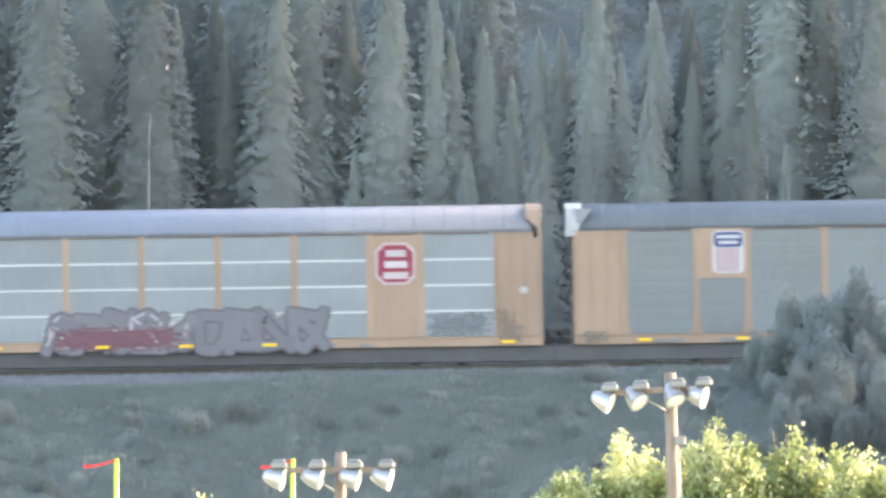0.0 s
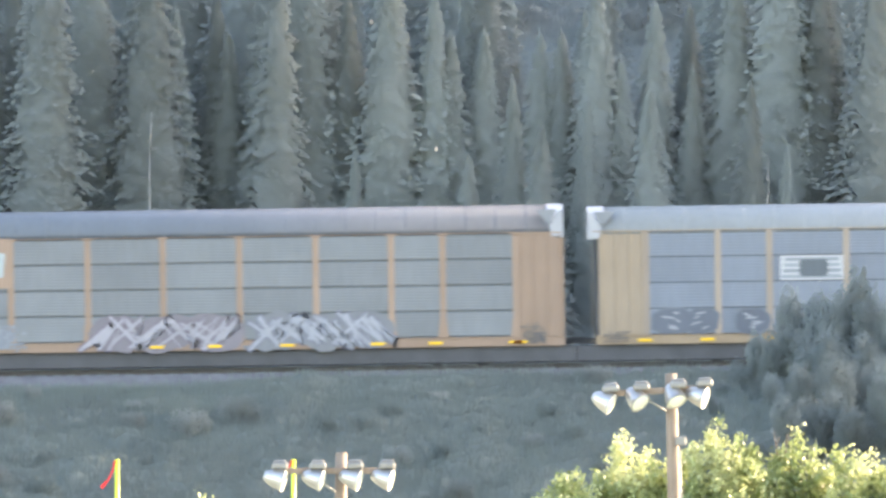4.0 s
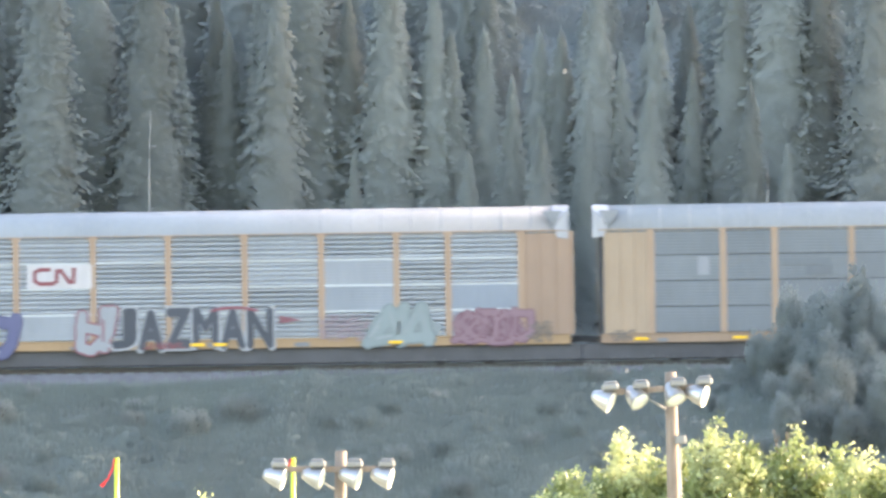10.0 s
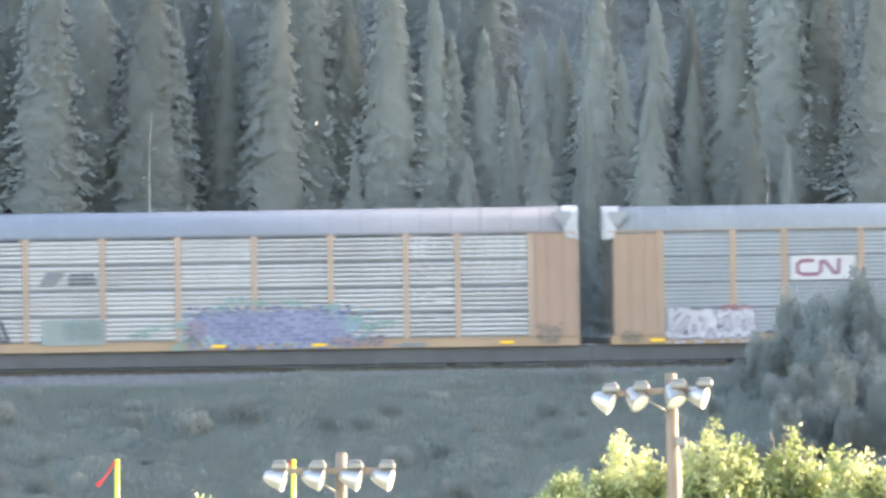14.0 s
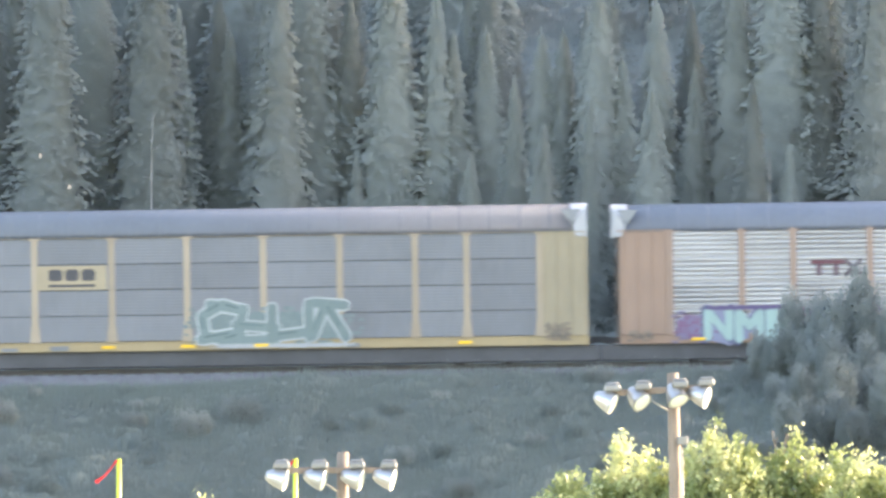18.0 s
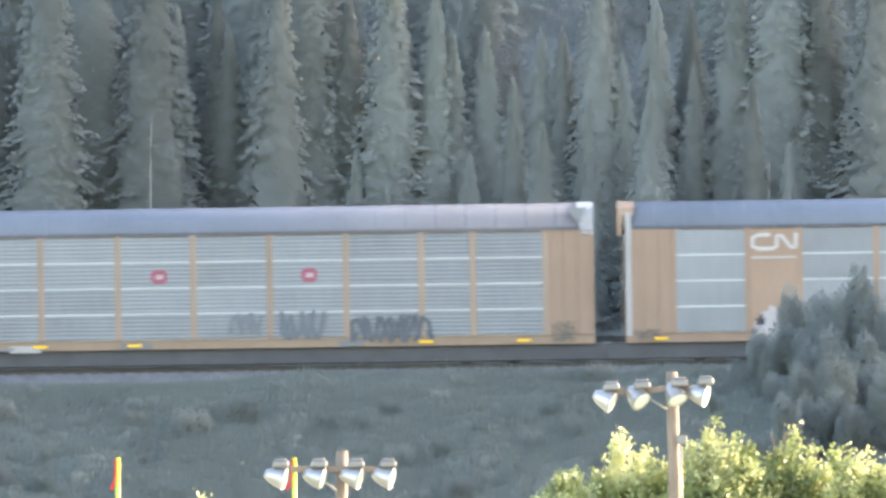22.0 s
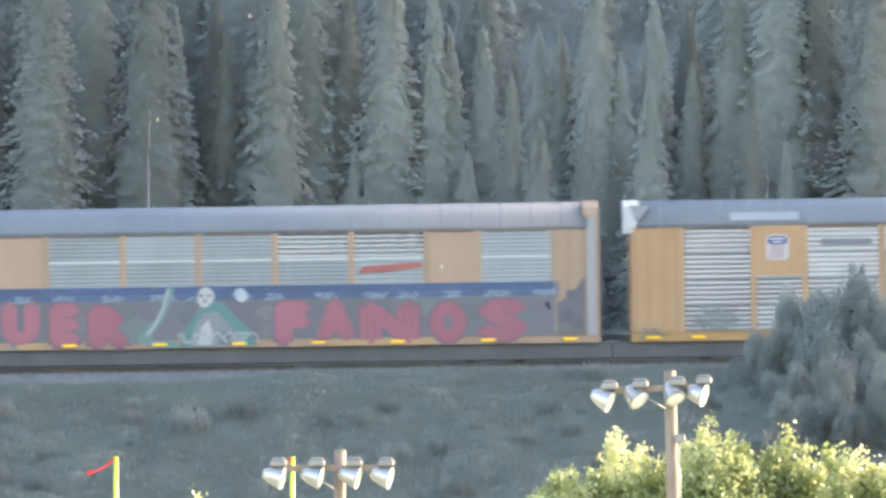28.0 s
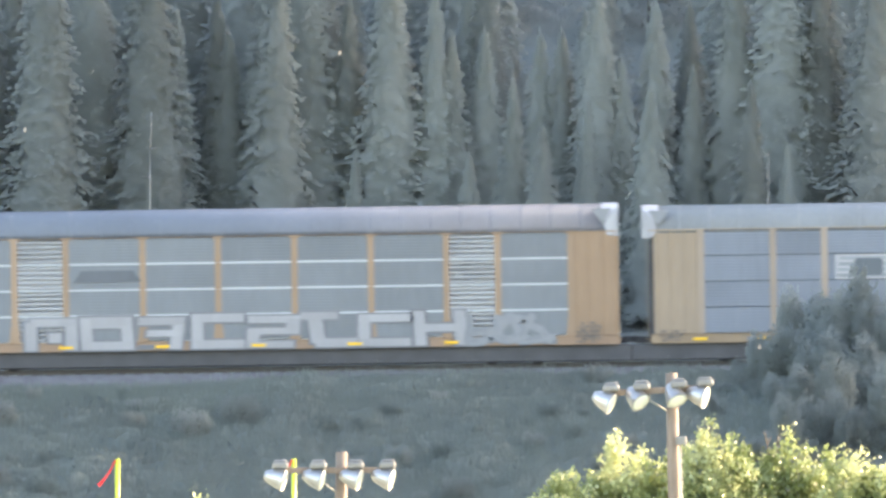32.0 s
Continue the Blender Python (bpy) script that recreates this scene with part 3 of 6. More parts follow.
def autorack(label, panels, roof, box_c, post, *, low=False, ribs=0, wide=False, bays=None, seam="dark", sill=None, cap=None, flare=False, plain=False, skip_top=False, lows=(), tops=(), cells=None):
    """An enclosed tri-level car carrier; bays recolours single bays."""
    car = tagged(new("autorack_car"), label, "railway car", group="cars of the freight train")
    bays, cells = bays or {}, cells or {}
    pm, rm, em, om = paint(*panels), paint(*(min(c * (0.86 if min(roof) > 198 else 0.83), 188 + 3 * i) for i, c in enumerate(roof))), paint(*box_c), paint(*post)
    sm = paint(*(sill or box_c))
    cm = paint(*(cap or (214, 222, 228)))
    seam_m = M_SEAM if seam == "dark" else paint(132, 142, 149) if seam == "mid" else M_GALV if seam == "light" else pm
    drop = -0.115 * low
    piece("roof", roof_mesh(rm), rm, car, at=(0, 0, drop))
    ends = em if wide else cm
    for s in (-1, 1):
        ob = piece("roof_end", cap_mesh(ends), ends, car, at=(s * HALF, 0, drop))
        ob.rotation_euler = (0, 0, 0 if s < 0 else math.pi)
        if not wide:
            def ex(u):
                return s * -ux(u)
            # white gusset, then a grey triangle painting the shading of the hood's slope
            for nm, pts, mat, y in (("roof_gusset", [(2, 5.86), (26, 5.2), (20, 4.8), (8, 4.8)], cm, -1.548), ("roof_gusset", [(12, 5.82), (48, 5.8), (27, 5.22)], paint(172, 182, 188), -1.551)):
                plate(nm, [(ex(u), z + drop) for u, z in pts], mat, car, y)
            rect("gutter", *((10, 108) if s < 0 else (1204, 1294)), 4.93, 4.975, em, car, -1.556)
    # underframe
    bm = bmesh.new()
    box(bm, -11.2, 11.2, -0.45, 0.45, 0.42, 0.95, 0.02)
    box(bm, -HALF - 0.25, HALF + 0.25, -0.16, 0.16, 0.70, 0.95, 0.02)
    for i in range(-5, 6):
        box(bm, i * 2.0 - 0.06, i * 2.0 + 0.06, -1.45, 1.45, 0.66, 0.92)
    part("centre_sill", bm, M_BLACK, car)
    # no such deck: added filler whose dark skin paints the shade beneath
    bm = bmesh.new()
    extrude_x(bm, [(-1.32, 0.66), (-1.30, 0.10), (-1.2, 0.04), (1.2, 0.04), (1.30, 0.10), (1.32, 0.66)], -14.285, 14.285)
    part("under_deck", bm, M_BLACK, car, "added dark filler painting the shade beneath the car")
    for s in (-1, 1):
        bm = bmesh.new()
        x = HALF + 0.22
        for dx, r in ((0.0, 0.13), (0.14, 0.10)):
            box(bm, s * (x + dx) - 0.09, s * (x + dx) + 0.09, -r, r, 0.74, 0.98, 0.03)
        part("coupler", bm, M_BLACK, car)
    for side in (-1, 1):
        bm = bmesh.new()
        y = side * 1.50
        box(bm, ux(13), ux(1299), min(y, y - side * 0.12), max(y, y - side * 0.12), 0.68, 1.04, 0.012)
        box(bm, ux(13), ux(1299), min(y + side * 0.025, y - side * 0.2), max(y + side * 0.025, y - side * 0.2), 0.98, 1.035, 0.008)
        part("side_sill", bm, sm, car)
        bm = bmesh.new()
        y = side * 1.525
        box(bm, ux(12), ux(1286), min(y, y - side * 0.1), max(y, y - side * 0.1), Z1 + 0.005, Z1 + 0.05, 0.008)
        part("top_rail", bm, em if not skip_top else rm, car)
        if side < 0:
            # dark strip that paints the shade of the roof overhang
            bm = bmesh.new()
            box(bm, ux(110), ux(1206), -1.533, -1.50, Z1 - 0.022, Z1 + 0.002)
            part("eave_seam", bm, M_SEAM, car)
        flip = side > 0
        for u0, u1 in ((19 if low == 1 else 13, 103), (1213, 1306 if low == 1 else 1298)):
            w = (u1 - u0) * PX
            ob = piece("end_panel", end_box_mesh(w, em), em, car, at=(ux(u1 if flip else u0), -SIDE if flip else SIDE, Z0 if not wide else Z0))
            ob.rotation_euler = (0, 0, math.pi if flip else 0)
        for i, (a, b) in enumerate(zip(EDGES, EDGES[1:])):
            w = (b - a) * PX
            solid = wide and i in (1, 7)
            mat, rb = (em, 0) if solid else (pm, ribs)
            if i in bays:
                mat, rb = paint(*bays[i][0]), bays[i][1]
            x = ux(b if flip else a)
            bk = shared(("back", round(w, 3), seam_m.name), "backing", lambda bm: box(bm, 0, w, 0.10, 0.13, 0, Z1 - Z0))
            if not flip and not solid:
                piece("backing", bk, seam_m, car, at=(x, SIDE - 0.045, Z0))
            if flip or plain or solid:
                me = panel_mesh(w, Z1 - Z0, 20 if rb else 0, mat) if not solid else shared(("solid", round(w, 3), mat.name), "logo_bay", lambda bm: box(bm, 0, w, 0, 0.09, 0, Z1 - Z0, 0.01))
                ob = piece("side_panel", me, mat, car, at=(x, -SIDE if flip else SIDE, Z0))
                ob.rotation_euler = (0, 0, math.pi if flip else 0)
            else:
                gap = {"dark": 0.035, "mid": 0.10}.get(seam, 0.06)
                for r in range(4):
                    pale = (r == 0 and i in lows) or (r == 3 and i in tops)
                    pmat, prb = (paint(214, 221, 223), 5) if pale else (mat, rb)
                    if (i, r) in cells:
                        pmat, prb = paint(*cells[i, r][0]), cells[i, r][1]
                    piece("side_panel", panel_mesh(w, ROW - gap, prb, pmat), pmat, car, at=(x, SIDE, Z0 + r * ROW + gap / 2))
                    if seam == "light" and r:
                        st = shared(("strip", round(w, 3)), "seam_strip", lambda bm: box(bm, 0.13, w - 0.13, -0.010, 0.03, -0.04, 0.04, 0.006))
                        piece("seam_strip", st, M_GALV, car, at=(x, SIDE, Z0 + r * ROW))
        if ribs == 5 and side < 0:
            for a, b in zip(EDGES, EDGES[1:]):
                for u, s in ((a, 1), (b, -1)):
                    def corner(bm, s=s):
                        v = [bm.verts.new((s * 0.11 + s * px, py, pz)) for py in (-0.012, 0.02) for px, pz in ((0, 0), (0.17, 0), (0.05, -0.05), (0, -0.17))]
                        bm.faces.new(v[:4]), bm.faces.new(v[4:][::-1])
                        for k in range(4):
                            bm.faces.new((v[k], v[4 + k], v[4 + (k + 1) % 4], v[(k + 1) % 4]))
                    piece("corner_gusset", shared(("gusset", s, om.name), "corner_gusset", corner), om, car, at=(ux(u), SIDE, Z1 - 0.02))
        for u in [103, *POSTS, 1213]:
            if wide and u in (103, 1213):
                continue
            ob = piece("post", post_mesh(om, flare), om, car, at=(ux(u), -SIDE if flip else SIDE, Z0 - 0.02))
            ob.rotation_euler = (0, 0, math.pi if flip else 0)
    for s in (-1, 1):
        bm = bmesh.new()
        x = s * (HALF - 0.33)
        fold = [(x - s * 0.08, -1.42), (x, -1.42)]
        for k in range(-4, 5):
            fold += [(x, k * 0.3 - 0.05), (x + s * 0.05, k * 0.3 - 0.04), (x + s * 0.05, k * 0.3 + 0.04), (x, k * 0.3 + 0.05)]
        fold += [(x, 1.42), (x - s * 0.08, 1.42)]
        lo, hi = [bm.verts.new((px, py, 0.98)) for px, py in fold], [bm.verts.new((px, py, 5.2)) for px, py in fold]
        for k in range(len(fold)):
            bm.faces.new((lo[k - 1], lo[k], hi[k], hi[k - 1]))
        bm.faces.new(lo[::-1]), bm.faces.new(hi)
        part("end_door", bm, M_BLACK if not wide else em, car)
        bm = bmesh.new()
        xe = s * (HALF - 0.16)
        for y in (-1.46, -1.12):
            rod(bm, (xe, y, 0.6), (xe, y, 5.0))
        for k in range(13):
            rod(bm, (xe, -1.46, 0.75 + k * 0.33), (xe, -1.12, 0.75 + k * 0.33))
        part("ladder", bm, em, car)
        truck(car, s * 9.9)
    CARS.append(car)
    return car


def reflectors(car, us):
    m = MATS.setdefault("reflector", surface("yellow_reflector", (0.80, 0.46, 0.03), 0.35, var=0.1, bump=0))
    me = shared("reflector", "reflector", lambda bm: box(bm, -0.26, 0.26, -0.042, 0, -0.055, 0.055, 0.004))
    for u in us:
        piece("reflector", me, m, car, at=(ux(u), -1.536, 0.84))


def data_boards(car, rng, tone=(150, 160, 168)):
    """Small stencilled plates and rust patches along the sill."""
    for k in range(4):
        u = rng.uniform(110, 1180)
        rect("data_plate", u, u + rng.uniform(18, 60), 0.72, 0.72 + rng.uniform(0.10, 0.22), paint(*tone), car, -1.5305 - 0.0012 * k)
    for u0, u1, z1 in ((28, 72, 1.2), (1222, 1266, 1.55)):
        spray(car, rng, u0, u1, 0.75, z1, [paint(166, 150, 134), paint(140, 134, 128)], 10, 0.11, -1.5560, "grime")


def shield(car, u0, u1, z0, z1, top=(70, 95, 160), low=(225, 190, 195), stripe=(205, 150, 160)):
    """A shield emblem: blue chief with pale bars over upright stripes."""
    zc = z0 + (z1 - z0) * 0.62
    x0, x1 = ux(u0), ux(u1)
    rect("emblem_ground", u0 - 3, u1 + 3, z0 - 0.05, z1 + 0.06, paint(232, 232, 236), car, -1.547, cut=0.12)
    rect("emblem_chief", u0, u1, zc, z1, paint(*top), car, -1.550, cut=0.10)
    for k, (za, zb) in enumerate(((0.2, 0.42), (0.58, 0.8))):
        rect("emblem_bar", u0 + 8 - 4 * k, u1 - 8 + 4 * k, zc + (z1 - zc) * za, zc + (z1 - zc) * zb, paint(222, 226, 234), car, -1.553)
    for k in range(5):
        a = u0 + 4 + k * (u1 - u0 - 8) / 5
        rect("emblem_stripe", a, a + (u1 - u0 - 8) / 10, z0, zc - 0.04, paint(*stripe), car, -1.550)


def logo_board(car, mat, z0=3.12, z1=5.0):
    """The steel board that fills the upper half of the narrow bay."""
    bm = bmesh.new()
    box(bm, ux(230), ux(321), -1.540, -1.47, z0, z1, 0.008)
    part("logo_board", bm, mat, car)


def ring_mark(car, u0, u1, z0, z1, mat, y=-1.549, th=0.075):
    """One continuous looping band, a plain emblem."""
    x0, x1 = ux(u0), ux(u1)
    w, h = x1 - x0, z1 - z0
    loop = [(0.38, 0.9), (0.15, 0.9), (0.03, 0.74), (0.03, 0.26), (0.15, 0.1), (0.46, 0.1), (0.55, 0.24), (0.56, 0.86), (0.64, 0.88), (0.87, 0.14), (0.95, 0.14), (0.97, 0.92)]
    ribbon_mesh("emblem_band", [Vector((x0 + w * a, z0 + h * b)) for a, b in loop], th, mat, car, y, even=True)


def bars(car, u0, u1, z0, z1, mat, n=3, y=-1.549, name="emblem_bar"):
    for k in range(n):
        a = z0 + (z1 - z0) * (k + 0.15) / n
        rect(name, u0 + 2 * k, u1 - 2 * k, a, a + (z1 - z0) * 0.6 / n, mat, car, y)


TAN, YEL, BRN = (202, 169, 141), (204, 190, 155), (193, 159, 136)


def build_train():
    R = random.Random(5)
    # first car: red emblem
    c = autorack("car carrier with tan end panels and a red emblem", (165, 178, 183), (172, 190, 214), TAN, TAN, wide=True, seam="light")
    rect("emblem_ground", 1004, 1074, 3.05, 4.62, paint(228, 205, 210), c, -1.545, "white-edged octagon", cut=0.3)
    rect("emblem_field", 1008, 1070, 3.13, 4.54, paint(196, 62, 92), c, -1.548, cut=0.28)
    bars(c, 1018, 1062, 3.2, 4.45, paint(232, 222, 226), 3, -1.551)
    spray(c, R, 415, 690, 0.8, 2.05, [paint(206, 212, 206)], 60, 0.13, -1.5425)
    graffiti(c, R, 426, 672, 0.6, 2.0, paint(138, 140, 150), paint(112, 112, 126), None, 5, lines=paint(196, 200, 204))
    spray(c, R, 428, 672, 0.66, 1.6, [paint(150, 96, 110), paint(136, 84, 100)], 70, 0.13)
    spray(c, R, 690, 930, 0.75, 2.1, [paint(205, 212, 196)], 60, 0.14, -1.5425)
    graffiti(c, R, 690, 905, 0.6, 2.1, paint(136, 140, 149), paint(112, 115, 126), paint(140, 144, 152), 4)
    spray(c, R, 1095, 1205, 1.1, 2.0, [paint(140, 152, 160), paint(126, 138, 148)], 30, 0.12)
    scrawl(c, R, 1216, 1248, 1.2, 2.1, paint(168, 140, 120), 2)
    rect("placard", 1258, 1272, 2.65, 2.9, paint(225, 222, 218), c, -1.56)
    reflectors(c, (20, 330, 520, 668, 815, 1236))
    # second car: shield emblem
    c = autorack("car carrier with plain grey-green sides and a shield emblem", (148, 160, 163), (154, 167, 178), TAN, TAN, seam="none", plain=True, flare=True)
    logo_board(c, paint(*TAN))
    shield(c, 262, 312, 3.35, 4.85)
    spray(c, R, 395, 480, 0.7, 1.7, [paint(178, 184, 200)], 40, 0.14, -1.5425)
    spray(c, R, 735, 840, 0.7, 1.75, [paint(178, 184, 200)], 40, 0.14, -1.5425)
    graffiti(c, R, 440, 770, 0.6, 2.05, paint(206, 214, 206), paint(112, 138, 144), paint(176, 196, 194), 7, lines=paint(216, 220, 204))
    spray(c, R, 450, 765, 0.66, 1.05, [paint(140, 182, 188)], 90, 0.12)
    spray(c, R, 885, 1080, 0.9, 2.15, [paint(150, 168, 190)], 70, 0.14, -1.5425)
    graffiti(c, R, 888, 1018, 0.72, 2.0, paint(206, 216, 224), paint(100, 116, 144), None, word="GUA", fat=0.07)
    graffiti(c, R, 1018, 1085, 0.75, 1.85, paint(188, 188, 112), paint(120, 128, 110), None, 2, lines=paint(80, 92, 108))
    reflectors(c, (138, 312, 830, 1190))
    # third car: small pale sign
    c = autorack("car carrier with grey-green sides and a small pale sign", (154, 164, 168), (154, 168, 182), TAN, TAN, seam="mid", flare=True, ribs=0)
    logo_board(c, paint(*TAN))
    plate("pale_sign", [(ux(252), 3.5), (ux(308), 3.55), (ux(312), 4.45), (ux(250), 4.5)], paint(206, 226, 228), c, -1.547)
    rect("sign_bar", 268, 300, 4.2, 4.27, paint(120, 140, 150), c, -1.550)
    spray(c, R, 185, 345, 0.68, 1.75, [paint(164, 176, 188), paint(172, 184, 194)], 110, 0.15, -1.5500)
    spray(c, R, 1235, 1262, 0.8, 1.2, [paint(120, 122, 126)], 16, 0.1)
    graffiti(c, R, 462, 720, 0.55, 1.95, paint(200, 202, 212), paint(146, 134, 152), paint(158, 154, 164), 6, wild=True)
    graffiti(c, R, 755, 985, 0.6, 2.0, paint(194, 203, 214), paint(146, 152, 174), paint(160, 168, 176), 6, wild=True)
    reflectors(c, (106, 232, 578, 680, 808, 968, 1070, 1212, 1220))
    # fourth car: striped white board
    def pale_car():
        c = autorack("car carrier with blue-grey panels and a striped white sign", (150, 166, 182), (204, 212, 214), (202, 180, 150), (200, 182, 160), low=True, sill=(200, 174, 138))
        rect("sign_board", 340, 452, 3.02, 3.95, paint(218, 224, 228), c, -1.545)
        bars(c, 343, 449, 3.06, 3.92, paint(176, 190, 198), 4, -1.547)
        rect("sign_centre", 374, 424, 3.15, 3.80, paint(120, 136, 146), c, -1.550, cut=0.1)
        reflectors(c, (100, 210, 325, 480, 600, 860, 985, 1130, 1255))
        return c
    c = pale_car()
    for a, b in ((119, 181), (177, 226), (262, 315), (342, 404), (396, 450), (485, 530), (534, 592)):
        graffiti(c, R, a, b, 1.0, 1.95, paint(124, 137, 154), paint(140, 152, 166), None, 1, lines=paint(190, 198, 206), boxy=True)
    graffiti(c, R, 607, 755, 0.6, 2.15, paint(146, 166, 208), paint(116, 132, 172), paint(140, 160, 200), 3, lines=paint(116, 134, 184), boxy=True)
    graffiti(c, R, 838, 1025, 0.55, 2.0, paint(206, 170, 196), paint(190, 156, 184), paint(198, 166, 192), 4, lines=paint(160, 120, 160), boxy=True)
    # fifth car: white roof, tags on an end panel
    c = autorack("car carrier with a white roof and seamed blue-grey panels", (143, 157, 165), (216, 226, 236), (204, 178, 148), (206, 172, 140), low=True, sill=(200, 168, 138))
    rect("emblem_bar", 339, 428, 3.53, 3.81, paint(124, 138, 148), c, -1.545)
    rect("emblem_bar", 384, 446, 3.17, 3.51, paint(126, 140, 150), c, -1.548)
    for z in (3.6, 1.6):
        scrawl(c, R, 50, 84, z - 0.05, z + 1.05, paint(146, 128, 118), 5, 0.03)
        spray(c, R, 50, 84, z, z + 1.0, [paint(170, 150, 132)], 14, 0.12, -1.555)
    rect("paint_mark", 815, 830, 1.78, 1.86, paint(214, 222, 228), c, -1.53)
    reflectors(c, (82, 228, 340, 500, 628, 762, 892, 1078, 1230))
    # sixth car: ribbed, dark letters
    c = autorack("car carrier with ribbed whitish panels, a red emblem and dark lettering", (190, 204, 212), (206, 218, 228), TAN, (206, 172, 140), low=True, ribs=5, seam="light", sill=(208, 170, 122),
                 cells={(6, 1): ((176, 192, 204), 0), (6, 2): ((184, 198, 208), 0), (8, 1): ((160, 178, 194), 0), (8, 0): ((168, 184, 198), 0), (0, 1): ((178, 194, 204), 6), (2, 0): ((176, 190, 200), 0)})
    rect("sign_board", 340, 455, 3.04, 3.93, paint(222, 224, 226), c, -1.545)
    ring_mark(c, 352, 426, 3.15, 3.82, paint(170, 82, 92))
    graffiti(c, R, 112, 320, 0.55, 2.05, paint(116, 124, 176), paint(96, 104, 152), None, 4, lines=paint(176, 184, 206))
    graffiti(c, R, 430, 480, 0.6, 2.2, paint(178, 190, 198), paint(178, 104, 120), None, 1)
    graffiti(c, R, 486, 775, 0.6, 2.2, paint(84, 94, 108), paint(196, 206, 212), None, word="JAZMAN", fat=0.06)
    spray(c, R, 540, 620, 0.7, 0.95, [paint(176, 96, 106)], 26, 0.1)
    ribbons("letter_stroke", [[Vector((ux(705 + 45 * math.sin(0.35 * k - 1)), 2.0 + 0.22 * math.cos(0.35 * k - 1))) for k in range(7)]], 0.05, paint(186, 96, 112), c, -1.5600)
    spray(c, R, 850, 945, 0.9, 1.9, [paint(196, 178, 190)], 26, 0.08)
    plate("paint_arrow", [(ux(785), 1.6), (ux(825), 1.72), (ux(785), 1.9)], paint(176, 108, 120), c, -1.547)
    graffiti(c, R, 950, 1055, 0.7, 2.0, paint(164, 188, 190), paint(146, 168, 172), paint(168, 186, 190), 2)
    spray(c, R, 1095, 1232, 0.72, 1.95, [paint(168, 132, 146), paint(156, 112, 128)], 60, 0.14, -1.5425)
    graffiti(c, R, 1100, 1228, 0.75, 1.95, paint(172, 136, 150), paint(150, 104, 122), None, 4)
    reflectors(c, (80, 640, 680, 990))
    # seventh car
    c = autorack("car carrier with a white roof and plain blue-grey panels", (143, 157, 164), (214, 224, 232), (206, 180, 148), (206, 174, 142), low=True, sill=(204, 172, 140))
    rect("emblem_bar", 335, 420, 3.54, 3.80, paint(130, 144, 152), c, -1.545)
    rect("emblem_bar", 375, 424, 3.16, 3.50, paint(132, 146, 154), c, -1.548)
    spray(c, R, 328, 462, 1.05, 1.85, [paint(160, 173, 182), paint(170, 182, 188)], 60, 0.13)
    rect("paint_mark", 185, 205, 3.2, 3.9, paint(170, 182, 190), c, -1.545)
    reflectors(c, (84, 258, 408, 548, 682, 820, 955, 1050, 1190))
    # eighth car: white ribs, blue cloud
    c = autorack("car carrier with white louvred panels and a blue painted cloud", (220, 226, 228), (172, 189, 210), BRN, (204, 178, 156), ribs=5, seam="mid", sill=(200, 168, 132), low=0.55)
    plate("emblem_bar", [(ux(345), 3.2), (ux(372), 3.2), (ux(392), 3.7), (ux(358), 3.7)], paint(150, 158, 165), c, -1.545)
    bars(c, 395, 446, 3.2, 3.7, paint(104, 116, 126), 3)
    for k in range(5):
        scrawl(c, R, 132 + k * 28, 168 + k * 28, 0.95, 1.95, paint(98, 108, 122), 1, 0.07)
    spray(c, R, 130, 285, 0.8, 1.4, [paint(150, 158, 168)], 30, 0.09, -1.5500)
    rect("paint_patch", 348, 460, 0.95, 1.92, paint(162, 184, 182), c, -1.5450)
    spray(c, R, 385, 462, 1.15, 1.9, [paint(128, 158, 160), paint(146, 176, 172)], 26, 0.1)
    for u, z in ((520, 1.3), (545, 1.5), (590, 1.6), (610, 1.1), (670, 2.3), (690, 2.55), (730, 2.45), (790, 2.4), (860, 2.3), (900, 1.8), (930, 1.5), (960, 1.6), (590, 0.8)):
        spray(c, R, u - 16, u + 16, z - 0.12, z + 0.14, [paint(138, 194, 186)], 9, 0.09)
    spray(c, R, 585, 935, 0.72, 2.15, [paint(150, 196, 206), paint(156, 180, 214)], 130, 0.15, -1.5450)
    spray(c, R, 608, 895, 0.68, 2.35, [paint(150, 160, 200), paint(138, 146, 190), paint(128, 134, 180)], 210, 0.16, -1.5530)
    spray(c, R, 600, 640, 0.9, 1.9, [paint(170, 150, 176)], 20, 0.1)
    spray(c, R, 860, 960, 0.75, 1.2, [paint(176, 150, 170), paint(120, 130, 160)], 22, 0.11)
    reflectors(c, (660, 838, 1170))
    # ninth car: red emblem, yellow and teal lettering
    c = autorack("car carrier with ribbed grey panels and a red emblem", (170, 183, 191), (202, 212, 220), TAN, (206, 174, 144), low=True, ribs=6, sill=(206, 172, 128))
    rect("sign_board", 332, 446, 3.04, 3.95, paint(222, 226, 230), c, -1.545)
    ring_mark(c, 342, 420, 3.17, 3.82, paint(168, 110, 136))
    spray(c, R, 112, 268, 0.68, 1.95, [paint(206, 210, 222), paint(198, 202, 218)], 100, 0.15, -1.5425)
    graffiti(c, R, 118, 262, 0.95, 1.95, paint(214, 218, 228), paint(136, 136, 156), None, 5, lines=paint(176, 176, 196))
    spray(c, R, 205, 262, 1.9, 2.15, [paint(186, 112, 132)], 14, 0.07)
    spray(c, R, 335, 455, 0.68, 1.9, [paint(196, 208, 220)], 80, 0.15, -1.5425)
    graffiti(c, R, 345, 448, 0.8, 1.85, paint(202, 212, 222), paint(172, 184, 198), None, 3)
    spray(c, R, 545, 865, 0.68, 1.5, [paint(158, 112, 120), paint(164, 104, 110), paint(150, 96, 104)], 150, 0.15, -1.5480)
